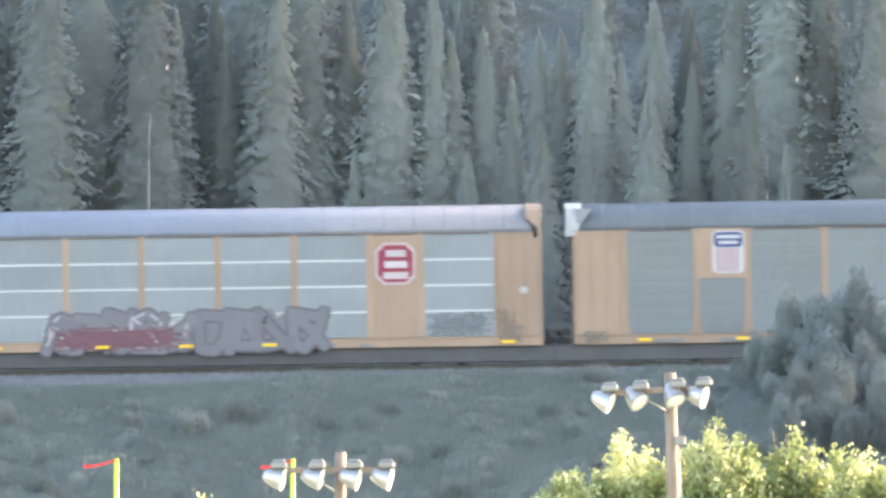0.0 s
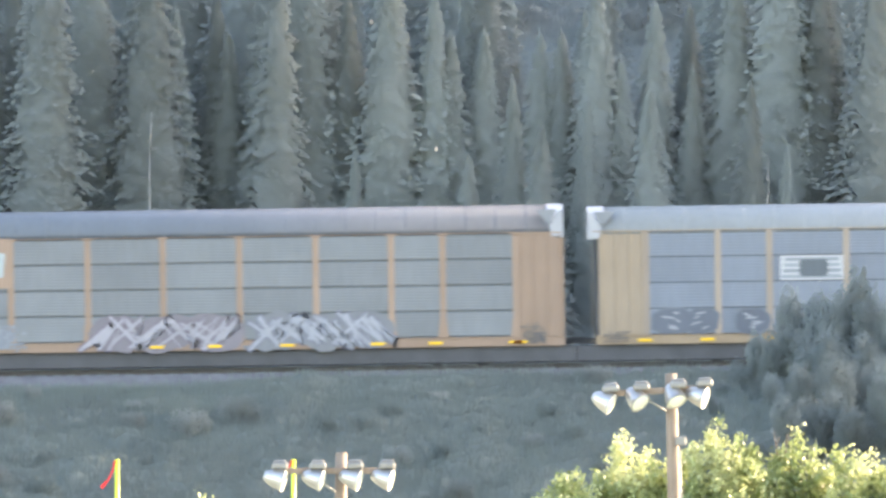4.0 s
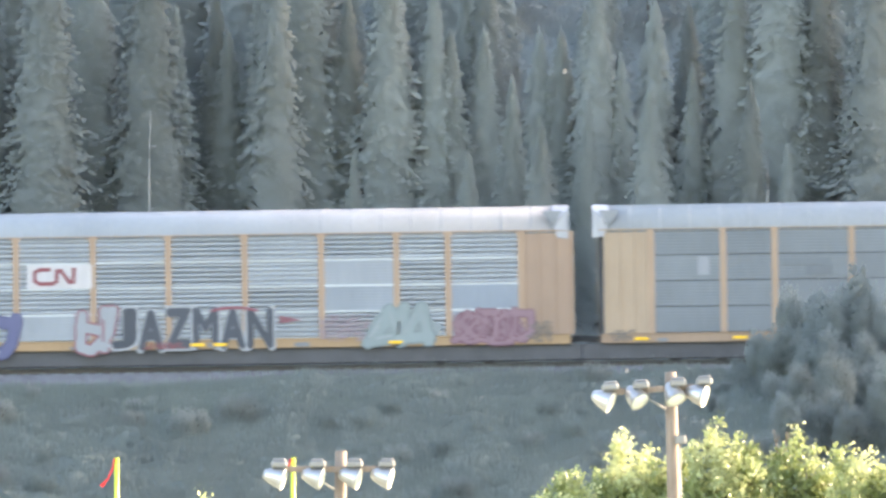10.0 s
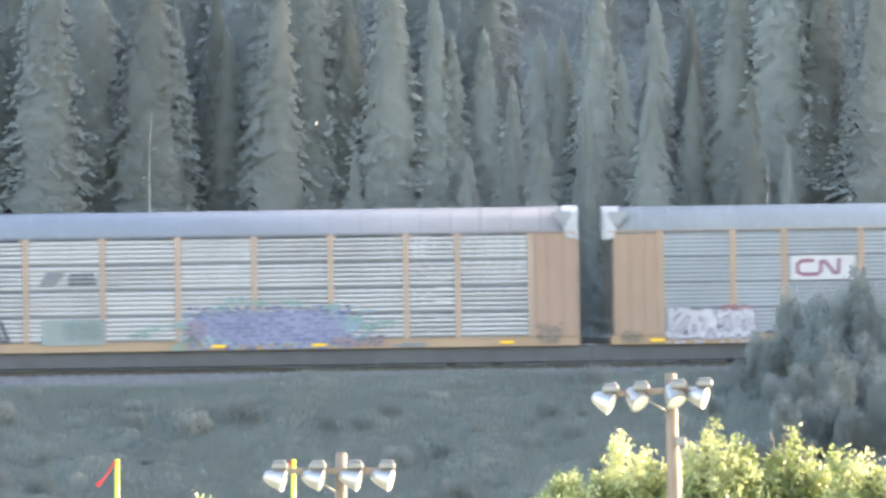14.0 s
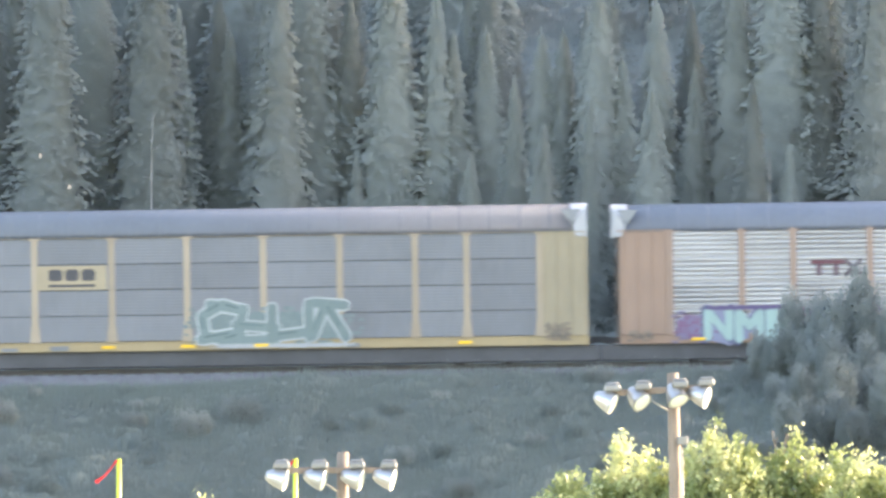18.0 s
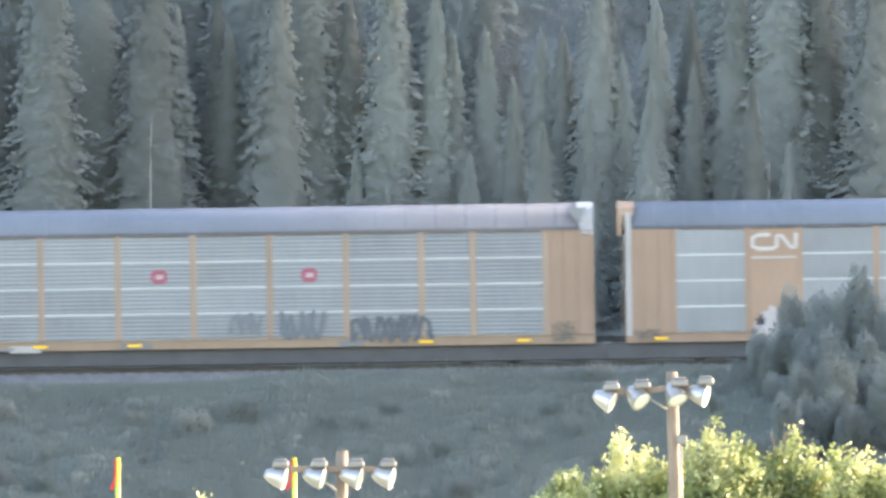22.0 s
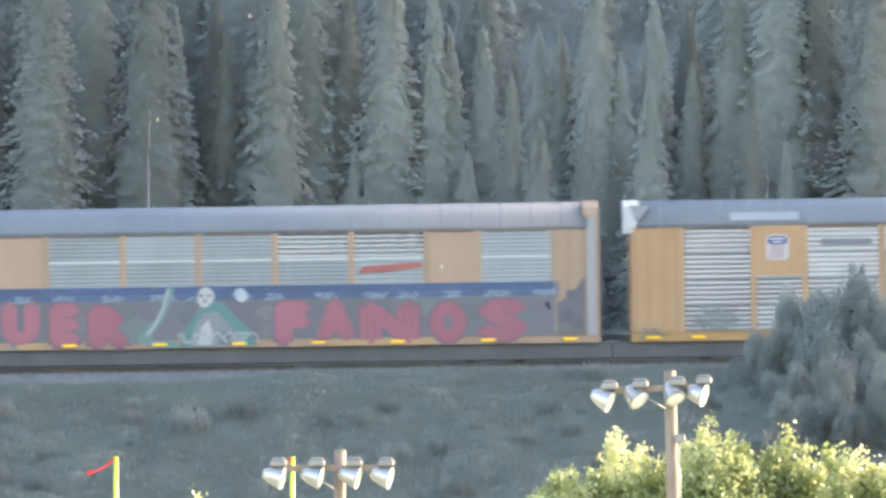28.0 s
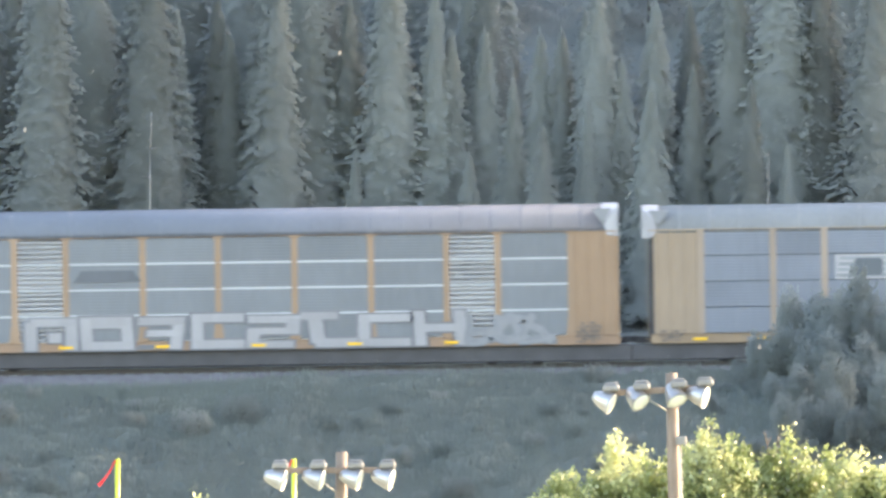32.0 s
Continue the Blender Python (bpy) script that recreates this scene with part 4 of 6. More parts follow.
    spray(c, R, 560, 850, 0.9, 1.25, [paint(200, 190, 190)], 9, 0.07)
    graffiti(c, R, 585, 798, 1.4, 2.1, paint(224, 190, 128), paint(184, 152, 116), None, 7)
    graffiti(c, R, 857, 1237, 0.7, 2.3, paint(186, 202, 206), paint(104, 138, 146), None, 6, lines=paint(150, 176, 182))
    reflectors(c, (95,))
    # tenth car: yellow end panels
    c = autorack("car carrier with pale yellow end panels and a teal painted piece", (151, 159, 166), (155, 166, 180), YEL, (208, 190, 160), flare=True, sill=(200, 178, 130))
    rect("sign_board", 324, 448, 3.02, 3.93, paint(212, 196, 158), c, -1.545)
    for k in range(3):
        rect("emblem_block", 346 + k * 29, 370 + k * 29, 3.36, 3.80, paint(96, 98, 104), c, -1.548, cut=0.08)
    rect("emblem_bar", 346, 428, 3.13, 3.23, paint(96, 98, 104), c, -1.548)
    spray(c, R, 585, 900, 0.85, 2.3, [paint(138, 164, 166), paint(146, 172, 172)], 190, 0.17, -1.5425)
    graffiti(c, R, 620, 870, 1.0, 2.35, paint(140, 168, 168), paint(206, 220, 220), None, 4, lines=paint(116, 146, 148))
    spray(c, R, 605, 900, 0.72, 0.92, [paint(206, 216, 218)], 60, 0.08)
    for u, z in ((60, 4.2), (58, 2.9), (66, 1.7), (72, 3.6)):
        rect("rust_patch", u, u + 22, z, z + 0.35, paint(176, 158, 112), c, -1.553)
    reflectors(c, (85, 450, 590, 720, 1080))
    # eleventh car: white ribs, magenta lettering
    c = autorack("car carrier with bright white louvred panels and magenta lettering", (226, 230, 230), (162, 174, 194), BRN, (196, 166, 146), ribs=5, seam="none", sill=(196, 160, 134), low=0.55,
                 cells={**{(i, 0): ((190, 203, 208), 6) for i in (2, 3, 4, 5, 6)}, (8, 0): ((160, 178, 194), 6), (8, 1): ((196, 208, 216), 5)})
    for k in range(2):
        a = 352 + k * 30
        rect("emblem_bar", a, a + 29, 3.60, 3.75, paint(140, 78, 92), c, -1.546)
        rect("emblem_bar", a + 10, a + 19, 3.17, 3.60, paint(136, 108, 124), c, -1.546)
    for k, (p, q) in enumerate((((414, 3.2), (440, 3.72)), ((440, 3.2), (414, 3.72)))):
        ribbons("emblem_bar", [[Vector((ux(p[0]), p[1])), Vector((ux(q[0]), q[1]))]], 0.07, paint(126, 116, 126), c, -1.546 - 0.002 * k)
    spray(c, R, 105, 185, 0.68, 1.9, [paint(152, 142, 186), paint(164, 112, 156)], 60, 0.13, -1.5425)
    spray(c, R, 300, 380, 0.8, 2.0, [paint(150, 120, 170), paint(172, 104, 150)], 60, 0.13, -1.5425)
    graffiti(c, R, 160, 325, 0.6, 1.95, paint(172, 216, 212), paint(112, 120, 160), paint(150, 160, 196), word="NME", fat=0.08)
    spray(c, R, 160, 325, 1.9, 2.1, [paint(124, 110, 166)], 40, 0.08)
    graffiti(c, R, 440, 480, 0.8, 1.7, paint(150, 190, 190), paint(130, 170, 172), None, 1)
    spray(c, R, 460, 670, 0.7, 1.8, [paint(164, 112, 156)], 90, 0.15, -1.5425)
    graffiti(c, R, 466, 660, 0.65, 1.95, paint(176, 112, 158), paint(134, 92, 142), None, 5, lines=paint(120, 130, 190))
    graffiti(c, R, 665, 725, 1.0, 1.8, paint(140, 166, 182), paint(116, 142, 160), None, 2)
    spray(c, R, 727, 925, 0.8, 2.1, [paint(160, 170, 200), paint(180, 110, 150)], 70, 0.14, -1.5425)
    graffiti(c, R, 735, 915, 0.75, 2.1, paint(172, 170, 204), paint(160, 96, 134), None, 5, lines=paint(110, 136, 190))
    plate("paint_arrow", [(ux(905), 0.7), (ux(938), 1.25), (ux(905), 1.9)], paint(178, 108, 150), c, -1.5475)
    reflectors(c, (152, 330, 495, 662, 832, 1178))
    # twelfth car
    c = autorack("car carrier with ribbed pale panels and two small pink emblems", (176, 189, 195), (164, 181, 204), TAN, (200, 174, 150), ribs=6, seam="light", sill=(196, 168, 138))
    for u in (530, 795):
        rect("emblem_block", u - 14, u + 14, 3.16, 3.68, paint(216, 110, 134), c, -1.545, cut=0.12)
        rect("emblem_bar", u - 6, u + 7, 3.33, 3.50, paint(230, 210, 215), c, -1.548)
    spray(c, R, 112, 165, 1.0, 1.85, [paint(184, 186, 204)], 30, 0.13)
    spray(c, R, 165, 225, 1.0, 1.85, [paint(160, 190, 214)], 30, 0.13)
    scrawl(c, R, 655, 712, 1.2, 2.0, paint(140, 154, 164), 3, 0.06)
    scrawl(c, R, 745, 818, 1.0, 2.05, paint(122, 136, 148), 4, 0.065)
    scrawl(c, R, 872, 1008, 0.85, 1.85, paint(114, 128, 140), 6, 0.07)
    rect("data_plate", 265, 320, 0.62, 0.88, paint(206, 208, 206), c, -1.529)
    reflectors(c, (52, 318, 485, 1000, 1172))
    # thirteenth car: pale emblem on a tan bay
    c = autorack("car carrier with tan bays, a white emblem and pink lettering", (176, 188, 193), (166, 184, 208), TAN, TAN, wide=True, seam="light")
    ring_mark(c, 236, 318, 4.1, 4.75, paint(236, 236, 234), -1.545)
    rect("emblem_bar", 236, 316, 3.78, 3.88, paint(226, 220, 212), c, -1.545)
    plate("paint_splash", blob(R, ux(275), 1.4, 0.8, 0.65, 0.7, 18), paint(224, 222, 222), c, -1.546)
    rect("paint_spot", 243, 258, 1.3, 1.55, paint(90, 94, 104), c, -1.549)
    spray(c, R, 495, 835, 0.66, 2.1, [paint(196, 160, 182), paint(198, 180, 186)], 200, 0.16, -1.5425)
    graffiti(c, R, 500, 815, 0.65, 2.1, paint(196, 184, 190), paint(180, 146, 166), None, 8, lines=paint(208, 196, 200))
    for k in range(9):
        spray(c, R, 505 + k * 33, 545 + k * 33, 1.55 + 0.08 * math.sin(k * 2.1), 2.1, [paint(210, 140, 182)], 16, 0.13)
    spray(c, R, 835, 1100, 0.9, 2.1, [paint(184, 194, 188)], 120, 0.16, -1.5425)
    graffiti(c, R, 845, 1070, 0.75, 2.05, paint(188, 196, 192), paint(136, 146, 146), None, 5, lines=paint(206, 210, 204))
    for k in range(7):
        spray(c, R, 842 + k * 36, 882 + k * 36, 0.68, 1.1, [paint(192, 134, 128)], 16, 0.12)
    spray(c, R, 1100, 1205, 0.95, 2.0, [paint(158, 174, 186), paint(140, 156, 172), paint(122, 140, 158)], 34, 0.14)
    rect("door_edge_strip", 14, 24, 0.95, 5.6, paint(222, 226, 226), c, -1.556)
    reflectors(c, (75, 440))
    # fourteenth car: white roof, shield
    c = autorack("white-roofed car carrier with grey-green panels and a shield emblem", (146, 157, 160), (218, 226, 232), TAN, TAN, low=True, flare=False, sill=(194, 166, 136))
    logo_board(c, paint(*TAN))
    shield(c, 254, 308, 3.4, 4.8, (96, 104, 160), (226, 226, 232), (216, 216, 226))
    spray(c, R, 360, 430, 0.68, 1.4, [paint(150, 188, 186)], 40, 0.13)
    spray(c, R, 410, 655, 0.7, 2.05, [paint(112, 146, 160), paint(122, 162, 182)], 110, 0.15, -1.5425)
    graffiti(c, R, 415, 645, 0.72, 2.05, paint(160, 202, 200), paint(104, 140, 154), None, 4)
    spray(c, R, 645, 965, 0.68, 2.2, [paint(150, 180, 212), paint(170, 186, 214)], 170, 0.16, -1.5425)
    graffiti(c, R, 645, 970, 0.7, 2.3, paint(168, 192, 222), paint(210, 218, 228), None, 7, lines=paint(120, 150, 196))
    scrawl(c, R, 1018, 1222, 0.95, 2.1, paint(172, 180, 184), 4, 0.03)
    spray(c, R, 1020, 1215, 0.75, 1.9, [paint(158, 168, 172)], 40, 0.12)
    reflectors(c, (135, 262, 460, 590, 730, 815, 975, 1085))
    # fifteenth car: large painted mural
    c = autorack("car carrier with a mural of large red letters", (172, 187, 193), (160, 178, 196), TAN, TAN, wide=True, seam="light", ribs=6, tops=(5, 6))
    for a, b in ((30, 330), (330, 630), (630, 930), (930, 1225)):
        rect("mural_ground", a, b, 1.0, 2.95, paint(124, 129, 141), c, -1.5415)
        for k in range(5):
            plate("mural_patch", blob(R, ux(a + R.uniform(20, 280)), R.uniform(1.2, 2.3), R.uniform(0.3, 0.8), R.uniform(0.2, 0.5), 0.5), paint(*R.choice(((132, 138, 146), (116, 126, 138), (128, 126, 142), (120, 138, 142)))), c, -1.5418 - 0.0003 * k)
        rect("mural_sky", a, b, 2.5, 3.02, paint(84, 116, 163), c, -1.5440)
        spray(c, R, a, b, 2.72, 3.0, [paint(70, 100, 150)], 10, 0.13, -1.5455)
        for k in range(4):
            u = a + k * 75 + R.uniform(0, 25)
            spray(c, R, u, u + R.uniform(30, 55), 2.45, 2.72, [paint(150, 180, 206)], 10, 0.08, -1.5475)
    for word in ((("H", 131, 223), ("U", 241, 308), ("E", 326, 380), ("R", 393, 469)), (("F", 723, 786), ("A", 795, 866), ("N", 872, 980), ("O", 996, 1062), ("S", 1082, 1170))):
        for ch, a, b in word:
            graffiti(c, R, a, b, 0.72, 2.36, paint(194, 114, 134), paint(150, 122, 138), None, word=ch, fat=0.13)
    for a, b in ((112, 162), (268, 312), (818, 1005)):
        rect("ochre_patch", a, b, 0.70, 0.94, paint(206, 170, 118), c, -1.5535)
    ribbons("mural_figure", [[Vector((ux(u), z)) for u, z in ((540, 2.95), (532, 2.3), (520, 1.75), (500, 1.35), (488, 1.05), (512, 0.85), (545, 0.85))]], 0.13, paint(112, 168, 168), c, -1.547)
    ribbons("mural_figure", [[Vector((ux(u), z)) for u, z in ((536, 2.9), (527, 2.2), (514, 1.65), (498, 1.2))]], 0.05, paint(196, 212, 214), c, -1.553)
    for pts, col, y in ((((552, 0.72), (566, 1.4), (588, 2.1), (604, 2.45), (632, 2.4), (652, 1.9), (676, 1.45), (692, 0.75)), (92, 156, 158), -1.547),
                        (((572, 0.75), (582, 1.5), (598, 2.0), (622, 2.05), (640, 1.6), (662, 1.1), (668, 0.75)), (156, 170, 180), -1.550),
                        (((586, 0.8), (594, 1.5), (606, 1.75), (614, 1.3), (610, 0.8)), (206, 214, 220), -1.553),
                        (((625, 0.8), (630, 1.35), (642, 1.2), (650, 0.8)), (112, 126, 142), -1.553)):
        plate("mural_figure", [(ux(u), z) for u, z in pts], paint(*col), c, y)
    plate("mural_disc", blob(R, ux(601), 2.6, 0.32, 0.38, 0.1, square=2.0), paint(222, 226, 228), c, -1.5535)
    plate("mural_disc", blob(R, ux(664), 2.66, 0.24, 0.27, 0.05, square=2.0), paint(200, 214, 230), c, -1.5535)
    for u, z in ((594, 2.66), (608, 2.66), (601, 2.46)):
        plate("mural_stroke", blob(R, ux(u), z, 0.07, 0.08, 0.3, 8, 2.0), paint(120, 128, 140), c, -1.5560)
    scrawl(c, R, 556, 690, 0.85, 1.3, paint(186, 204, 204), 5, 0.03)
    plate("mural_ground", [(ux(1225), 0.98), (ux(1272), 0.98), (ux(1272), 3.2), (ux(1262), 2.9), (ux(1250), 2.55), (ux(1225), 2.2)], paint(126, 126, 138), c, -1.556)
    for u, z, r in ((1240, 1.7, 0.28), (1258, 1.4, 0.2), (1248, 2.5, 0.16)):
        plate("mural_patch", blob(R, ux(u), z, r, r * 1.2, 0.5), paint(108, 112, 126), c, -1.559)
    plate("paint_bar", [(ux(872), 3.42), (ux(925), 3.46), (ux(985), 3.62), (ux(984), 3.8), (ux(880), 3.68)], paint(204, 110, 106), c, -1.546)
    rect("door_edge_strip", 2, 20, 0.95, 5.0, paint(190, 188, 184), c, -1.556)
    rect("door_edge_strip", 1276, 1292, 0.95, 5.4, paint(176, 180, 184), c, -1.556)
    reflectors(c, (65, 212, 360, 520, 660, 800, 940, 1100, 1245))
    # sixteenth car: orange sill, shield
    W, G = (222, 227, 228), (152, 165, 170)
    c = autorack("car carrier with orange sill, white bays and shield emblem", G, (164, 178, 194), (210, 166, 118), (212, 172, 128), ribs=6, seam="none", lows=(4, 5, 6, 8), tops=(3, 7),
                 bays={0: (W, 5), 1: (W, 5), 2: (W, 5), 7: ((190, 201, 206), 5)}, sill=(212, 166, 98))
    logo_board(c, paint(210, 166, 118))
    shield(c, 256, 290, 3.75, 4.6)
    rect("roof_patch", 190, 312, 5.2, 5.5, paint(190, 206, 226), c, -1.555, "pale blue roof repair")
    bars(c, 350, 440, 4.2, 4.55, paint(128, 140, 150), 1)
    bars(c, 470, 560, 4.2, 4.55, paint(138, 150, 160), 1)
    spray(c, R, 125, 200, 1.1, 2.0, [paint(176, 186, 194), paint(150, 162, 174)], 34, 0.12)
    spray(c, R, 500, 555, 1.0, 1.95, [paint(196, 204, 150), paint(184, 200, 160), paint(204, 196, 132)], 26, 0.12)
    for u, col in ((562, (196, 186, 160)), (582, (156, 190, 210)), (602, (200, 180, 160)), (620, (170, 190, 190))):
        ribbons("letter_stroke", [[Vector((ux(u), 1.15)), Vector((ux(u + 3), 1.75)), Vector((ux(u + 12), 1.9)), Vector((ux(u + 17), 1.3))]], 0.05, paint(*col), c, -1.556)
    plate("roof_patch", blob(R, ux(1255), 5.38, 0.52, 0.2, 0.06), paint(190, 206, 226), c, -1.556)
    reflectors(c, (52, 132, 320, 470, 655, 820, 945, 1058))
    # seventeenth car: white block lettering
    c = autorack("car carrier with grey panels, white bays and long white lettering", (151, 164, 171), (162, 178, 196), (206, 170, 132), (206, 172, 136), ribs=0, seam="light", flare=True,
                 bays={1: ((206, 214, 216), 5), 7: ((206, 214, 216), 5)}, sill=(196, 162, 130))
    plate("emblem_bar", [(ux(335), 3.3), (ux(455), 3.3), (ux(440), 3.72), (ux(348), 3.72)], paint(128, 140, 150), c, -1.545)
    block_letters(c, 245, 1030, 0.74, 2.05, paint(200, 206, 210), paint(152, 160, 168))
    graffiti(c, R, 1030, 1180, 0.8, 1.7, paint(178, 188, 194), paint(164, 174, 182), None, 3)
    reflectors(c, (320, 490, 660, 830, 1000))
    # last car seen
    c = pale_car()
    for k, car in enumerate(CARS):
        data_boards(car, R)


# distance the train has run, by seconds
RUN = [(0, 0.0), (4, 56.41), (9, 127.75), (13, 184.63), (19, 270.01), (23, 326.96), (28, 398.23), (32, 454.75)]


def car_pose(k, run):
    x = -10.03 + PITCH * k - run
    return pose(x, TRACK_Y, rail_z(x), 0, -math.degrees(math.atan(GRADE)), 0)


build_train()

# ---- plants ----
CAMERA_LEAN = Vector((0.0, -0.75, 0.6))      # camera-ward and up: foliage faces and normals turned here to flatten light and shade


def conifer_mesh(seed, height, width, bare=0.12):
    """A dense spire: a ruffled core of foliage in tiers, with drooping sprays along its skin."""
    rng = random.Random(seed)
    V, F = [], []
    z0 = height * bare
    span = height - z0

    def reach(z):
        f = max(0.0, 1 - (z - z0) / span)
        return width * (0.05 + 0.95 * f ** 0.85)
    rings, seg = int(span / 0.3), 9
    for i in range(rings + 1):
        z = z0 + span * i / rings
        for j in range(seg):
            a = j * math.tau / seg + 0.2 * (i % 2)
            n = noise.noise((2.2 * math.cos(a) + seed * 7, 2.2 * math.sin(a), z * 1.3))
            big = noise.noise((1.1 * math.cos(a) + seed * 3, 1.1 * math.sin(a), z * 0.45))
            r = reach(z) * 0.52 * (1 + 0.30 * n + 0.35 * big)
            V.append(Vector((r * math.cos(a), r * math.sin(a), z + 0.1 * n)))
        if i:
            k = len(V) - 2 * seg
            for j in range(seg):
                p, q = k + j, k + (j + 1) % seg
                F += [(p, q, p + seg), (q, q + seg, p + seg)]
    k = len(V)
    V.append(Vector((0, 0, height + 0.35)))
    F += [(k - seg + j, k - seg + (j + 1) % seg, k) for j in range(seg)]
    z = z0
    while z < height - 0.1:
        f = reach(z) / width
        n = 6 + int(5 * f)
        a0 = rng.random() * 6.28
        for i in range(n):
            a = a0 + i * math.tau / n + rng.uniform(-0.3, 0.3)
            r = reach(z) * rng.uniform(0.6, 1.08)
            d = Vector((math.cos(a), math.sin(a), 0))
            s = Vector((-d.y, d.x, 0))
            droop = rng.uniform(0.15, 0.5)
            for j in range(13):
                t = 0.40 + 0.64 * (j + rng.random()) / 13
                c = d * (r * t) + s * rng.uniform(-0.20, 0.20) * r + Vector((0, 0, z - droop * r * t * t + rng.uniform(-0.10, 0.10)))
                ax = d * 0.7 + s * rng.uniform(-0.9, 0.9) - Vector((0, 0, rng.uniform(0.0, 0.6)))
                ax *= 0.07 + 0.05 * r
                sd = ax.cross(CAMERA_LEAN + Vector((rng.uniform(-1, 1), rng.uniform(-1, 1), rng.uniform(-1, 1))) * 0.25).normalized() * rng.uniform(0.035, 0.075)
                k = len(V)
                V += [c - ax, c + sd, c + ax, c - sd]
                F += [(k, k + 1, k + 2), (k, k + 2, k + 3)]
        z += (0.14 + 0.14 * f) * rng.uniform(0.8, 1.2)
    me = mesh_np("crown", V, F)
    out = [Vector((v.x, v.y, 0)).normalized() * 0.35 + CAMERA_LEAN + Vector((rng.uniform(-1, 1), rng.uniform(-1, 1), rng.uniform(-1, 1))) * 0.2 for v in V]
    return soft_normals(me, [tuple(n) for n in out])


def trunk_mesh(height, r, seed, lean=0.02):
    rng = random.Random(seed)
    bm = bmesh.new()
    p = Vector((0, 0, -0.4))
    n = 5
    for i in range(n):
        q = Vector((rng.uniform(-1, 1) * lean * height * 0.3, rng.uniform(-1, 1) * lean * height * 0.3, (i + 1) / n * height))
        tube(bm, p, q, r * (1 - i / n) + 0.02, r * (1 - (i + 1) / n) + 0.02, 8, caps=(i in (0, n - 1)))
        p = q
    me = bpy.data.meshes.new("trunk")
    bm.to_mesh(me)
    bm.free()
    return me


def leaf_cloud(seed, lobes, count, size, upright=0.0, name="crown", clump=0.0, soft=True):
    """Leaves scattered in lobes (x, y, z, rx, ry, rz): each a bent pointed blade of four triangles."""
    rng = np.random.RandomState(seed)
    vol = np.array([l[3] * l[4] * l[5] for l in lobes]) ** 0.75
    cnt = (vol / vol.sum() * count).astype(int)
    P, N = [], []
    for l, c in zip(lobes, cnt):
        d = rng.normal(size=(c, 3))
        d /= np.linalg.norm(d, axis=1)[:, None]
        r = rng.uniform(0.25, 1.0, c) ** 0.5
        knob = 1 + 0.16 * np.sin(d[:, 0] * 7 + seed) * np.cos(d[:, 2] * 6 + 1.7 * seed) + 0.10 * np.sin(d[:, 1] * 13 + d[:, 2] * 11)
        pos = np.array(l[:3]) + d * (r * knob)[:, None] * np.array(l[3:6])
        if clump and c > 40:
            # gather the leaves round twig ends
            k = max(14, c // 34)
            tip = pos[:k]
            pos = tip[rng.randint(0, k, c)] + rng.normal(0, clump, (c, 3)) * np.array([1, 1, 1.25])
        P.append(pos)
        N.append(d)
    P, N = np.vstack(P), np.vstack(N)
    n = len(P)
    ax = rng.normal(size=(n, 3)) + N * 0.6 + np.array([0, 0, upright])
    ax /= np.linalg.norm(ax, axis=1)[:, None]
    # soft crowns turn their blades to the camera side, for flat shading
    sd = np.cross(ax, np.array(CAMERA_LEAN) + rng.normal(size=(n, 3)) * 0.3 if soft else rng.normal(size=(n, 3)))
    sd /= np.linalg.norm(sd, axis=1)[:, None]
    nr = np.cross(ax, sd)
    s = size * rng.uniform(0.6, 1.35, n)[:, None]
    V = np.stack([P - ax * s, P + sd * s * 0.62 + nr * s * 0.18, P + ax * s, P - sd * s * 0.62 + nr * s * 0.18, P + ax * s * 0.15 - nr * s * 0.05], 1).reshape(-1, 3)
    b = np.arange(n)[:, None] * 5
    F = np.concatenate([b + np.array(t) for t in ([[0, 1, 4]], [[1, 2, 4]], [[2, 3, 4]], [[3, 0, 4]])])
    me = bpy.data.meshes.new(name)
    me.vertices.add(len(V))
    me.vertices.foreach_set("co", V.ravel())
    me.loops.add(len(F) * 3)
    me.loops.foreach_set("vertex_index", F.ravel().astype(np.int32))
    me.polygons.add(len(F))
    me.polygons.foreach_set("loop_start", np.arange(len(F), dtype=np.int32) * 3)
    me.polygons.foreach_set("loop_total", np.full(len(F), 3, dtype=np.int32))
    me.update()
    me.validate()
    if soft:
        soft_normals(me, np.repeat(N * 0.35 + np.array(CAMERA_LEAN), 5, axis=0))
    return me


def limbs_mesh(lobes, base_r, seed):
    """Trunk and limbs reaching into each lobe."""
    rng = random.Random(seed)
    bm = bmesh.new()
    for i, l in enumerate(lobes):
        top = Vector((l[0], l[1], l[2] + l[5] * 0.35))
        fork = Vector((l[0] * 0.25, l[1] * 0.25, max(0.4, (l[2] - l[5]) * 0.45)))
        tube(bm, (rng.uniform(-0.03, 0.03), rng.uniform(-0.03, 0.03), -0.3), fork, base_r, base_r * 0.6, 7)
        mid = fork.lerp(top, 0.5) + Vector((rng.uniform(-0.2, 0.2), rng.uniform(-0.2, 0.2), 0))
        tube(bm, fork, mid, base_r * 0.55, base_r * 0.35, 6)
        tube(bm, mid, top, base_r * 0.35, base_r * 0.1, 6)
        for k in range(3):
            t = rng.uniform(0.3, 0.9)
            p = mid.lerp(top, t)
            q = p + Vector((rng.uniform(-1, 1) * l[3], rng.uniform(-1, 1) * l[4], rng.uniform(0.1, 0.5) * l[5])) * 0.6
            tube(bm, p, q, base_r * 0.18, base_r * 0.05, 5)
    me = bpy.data.meshes.new("trunk")
    bm.to_mesh(me)
    bm.free()
    return me


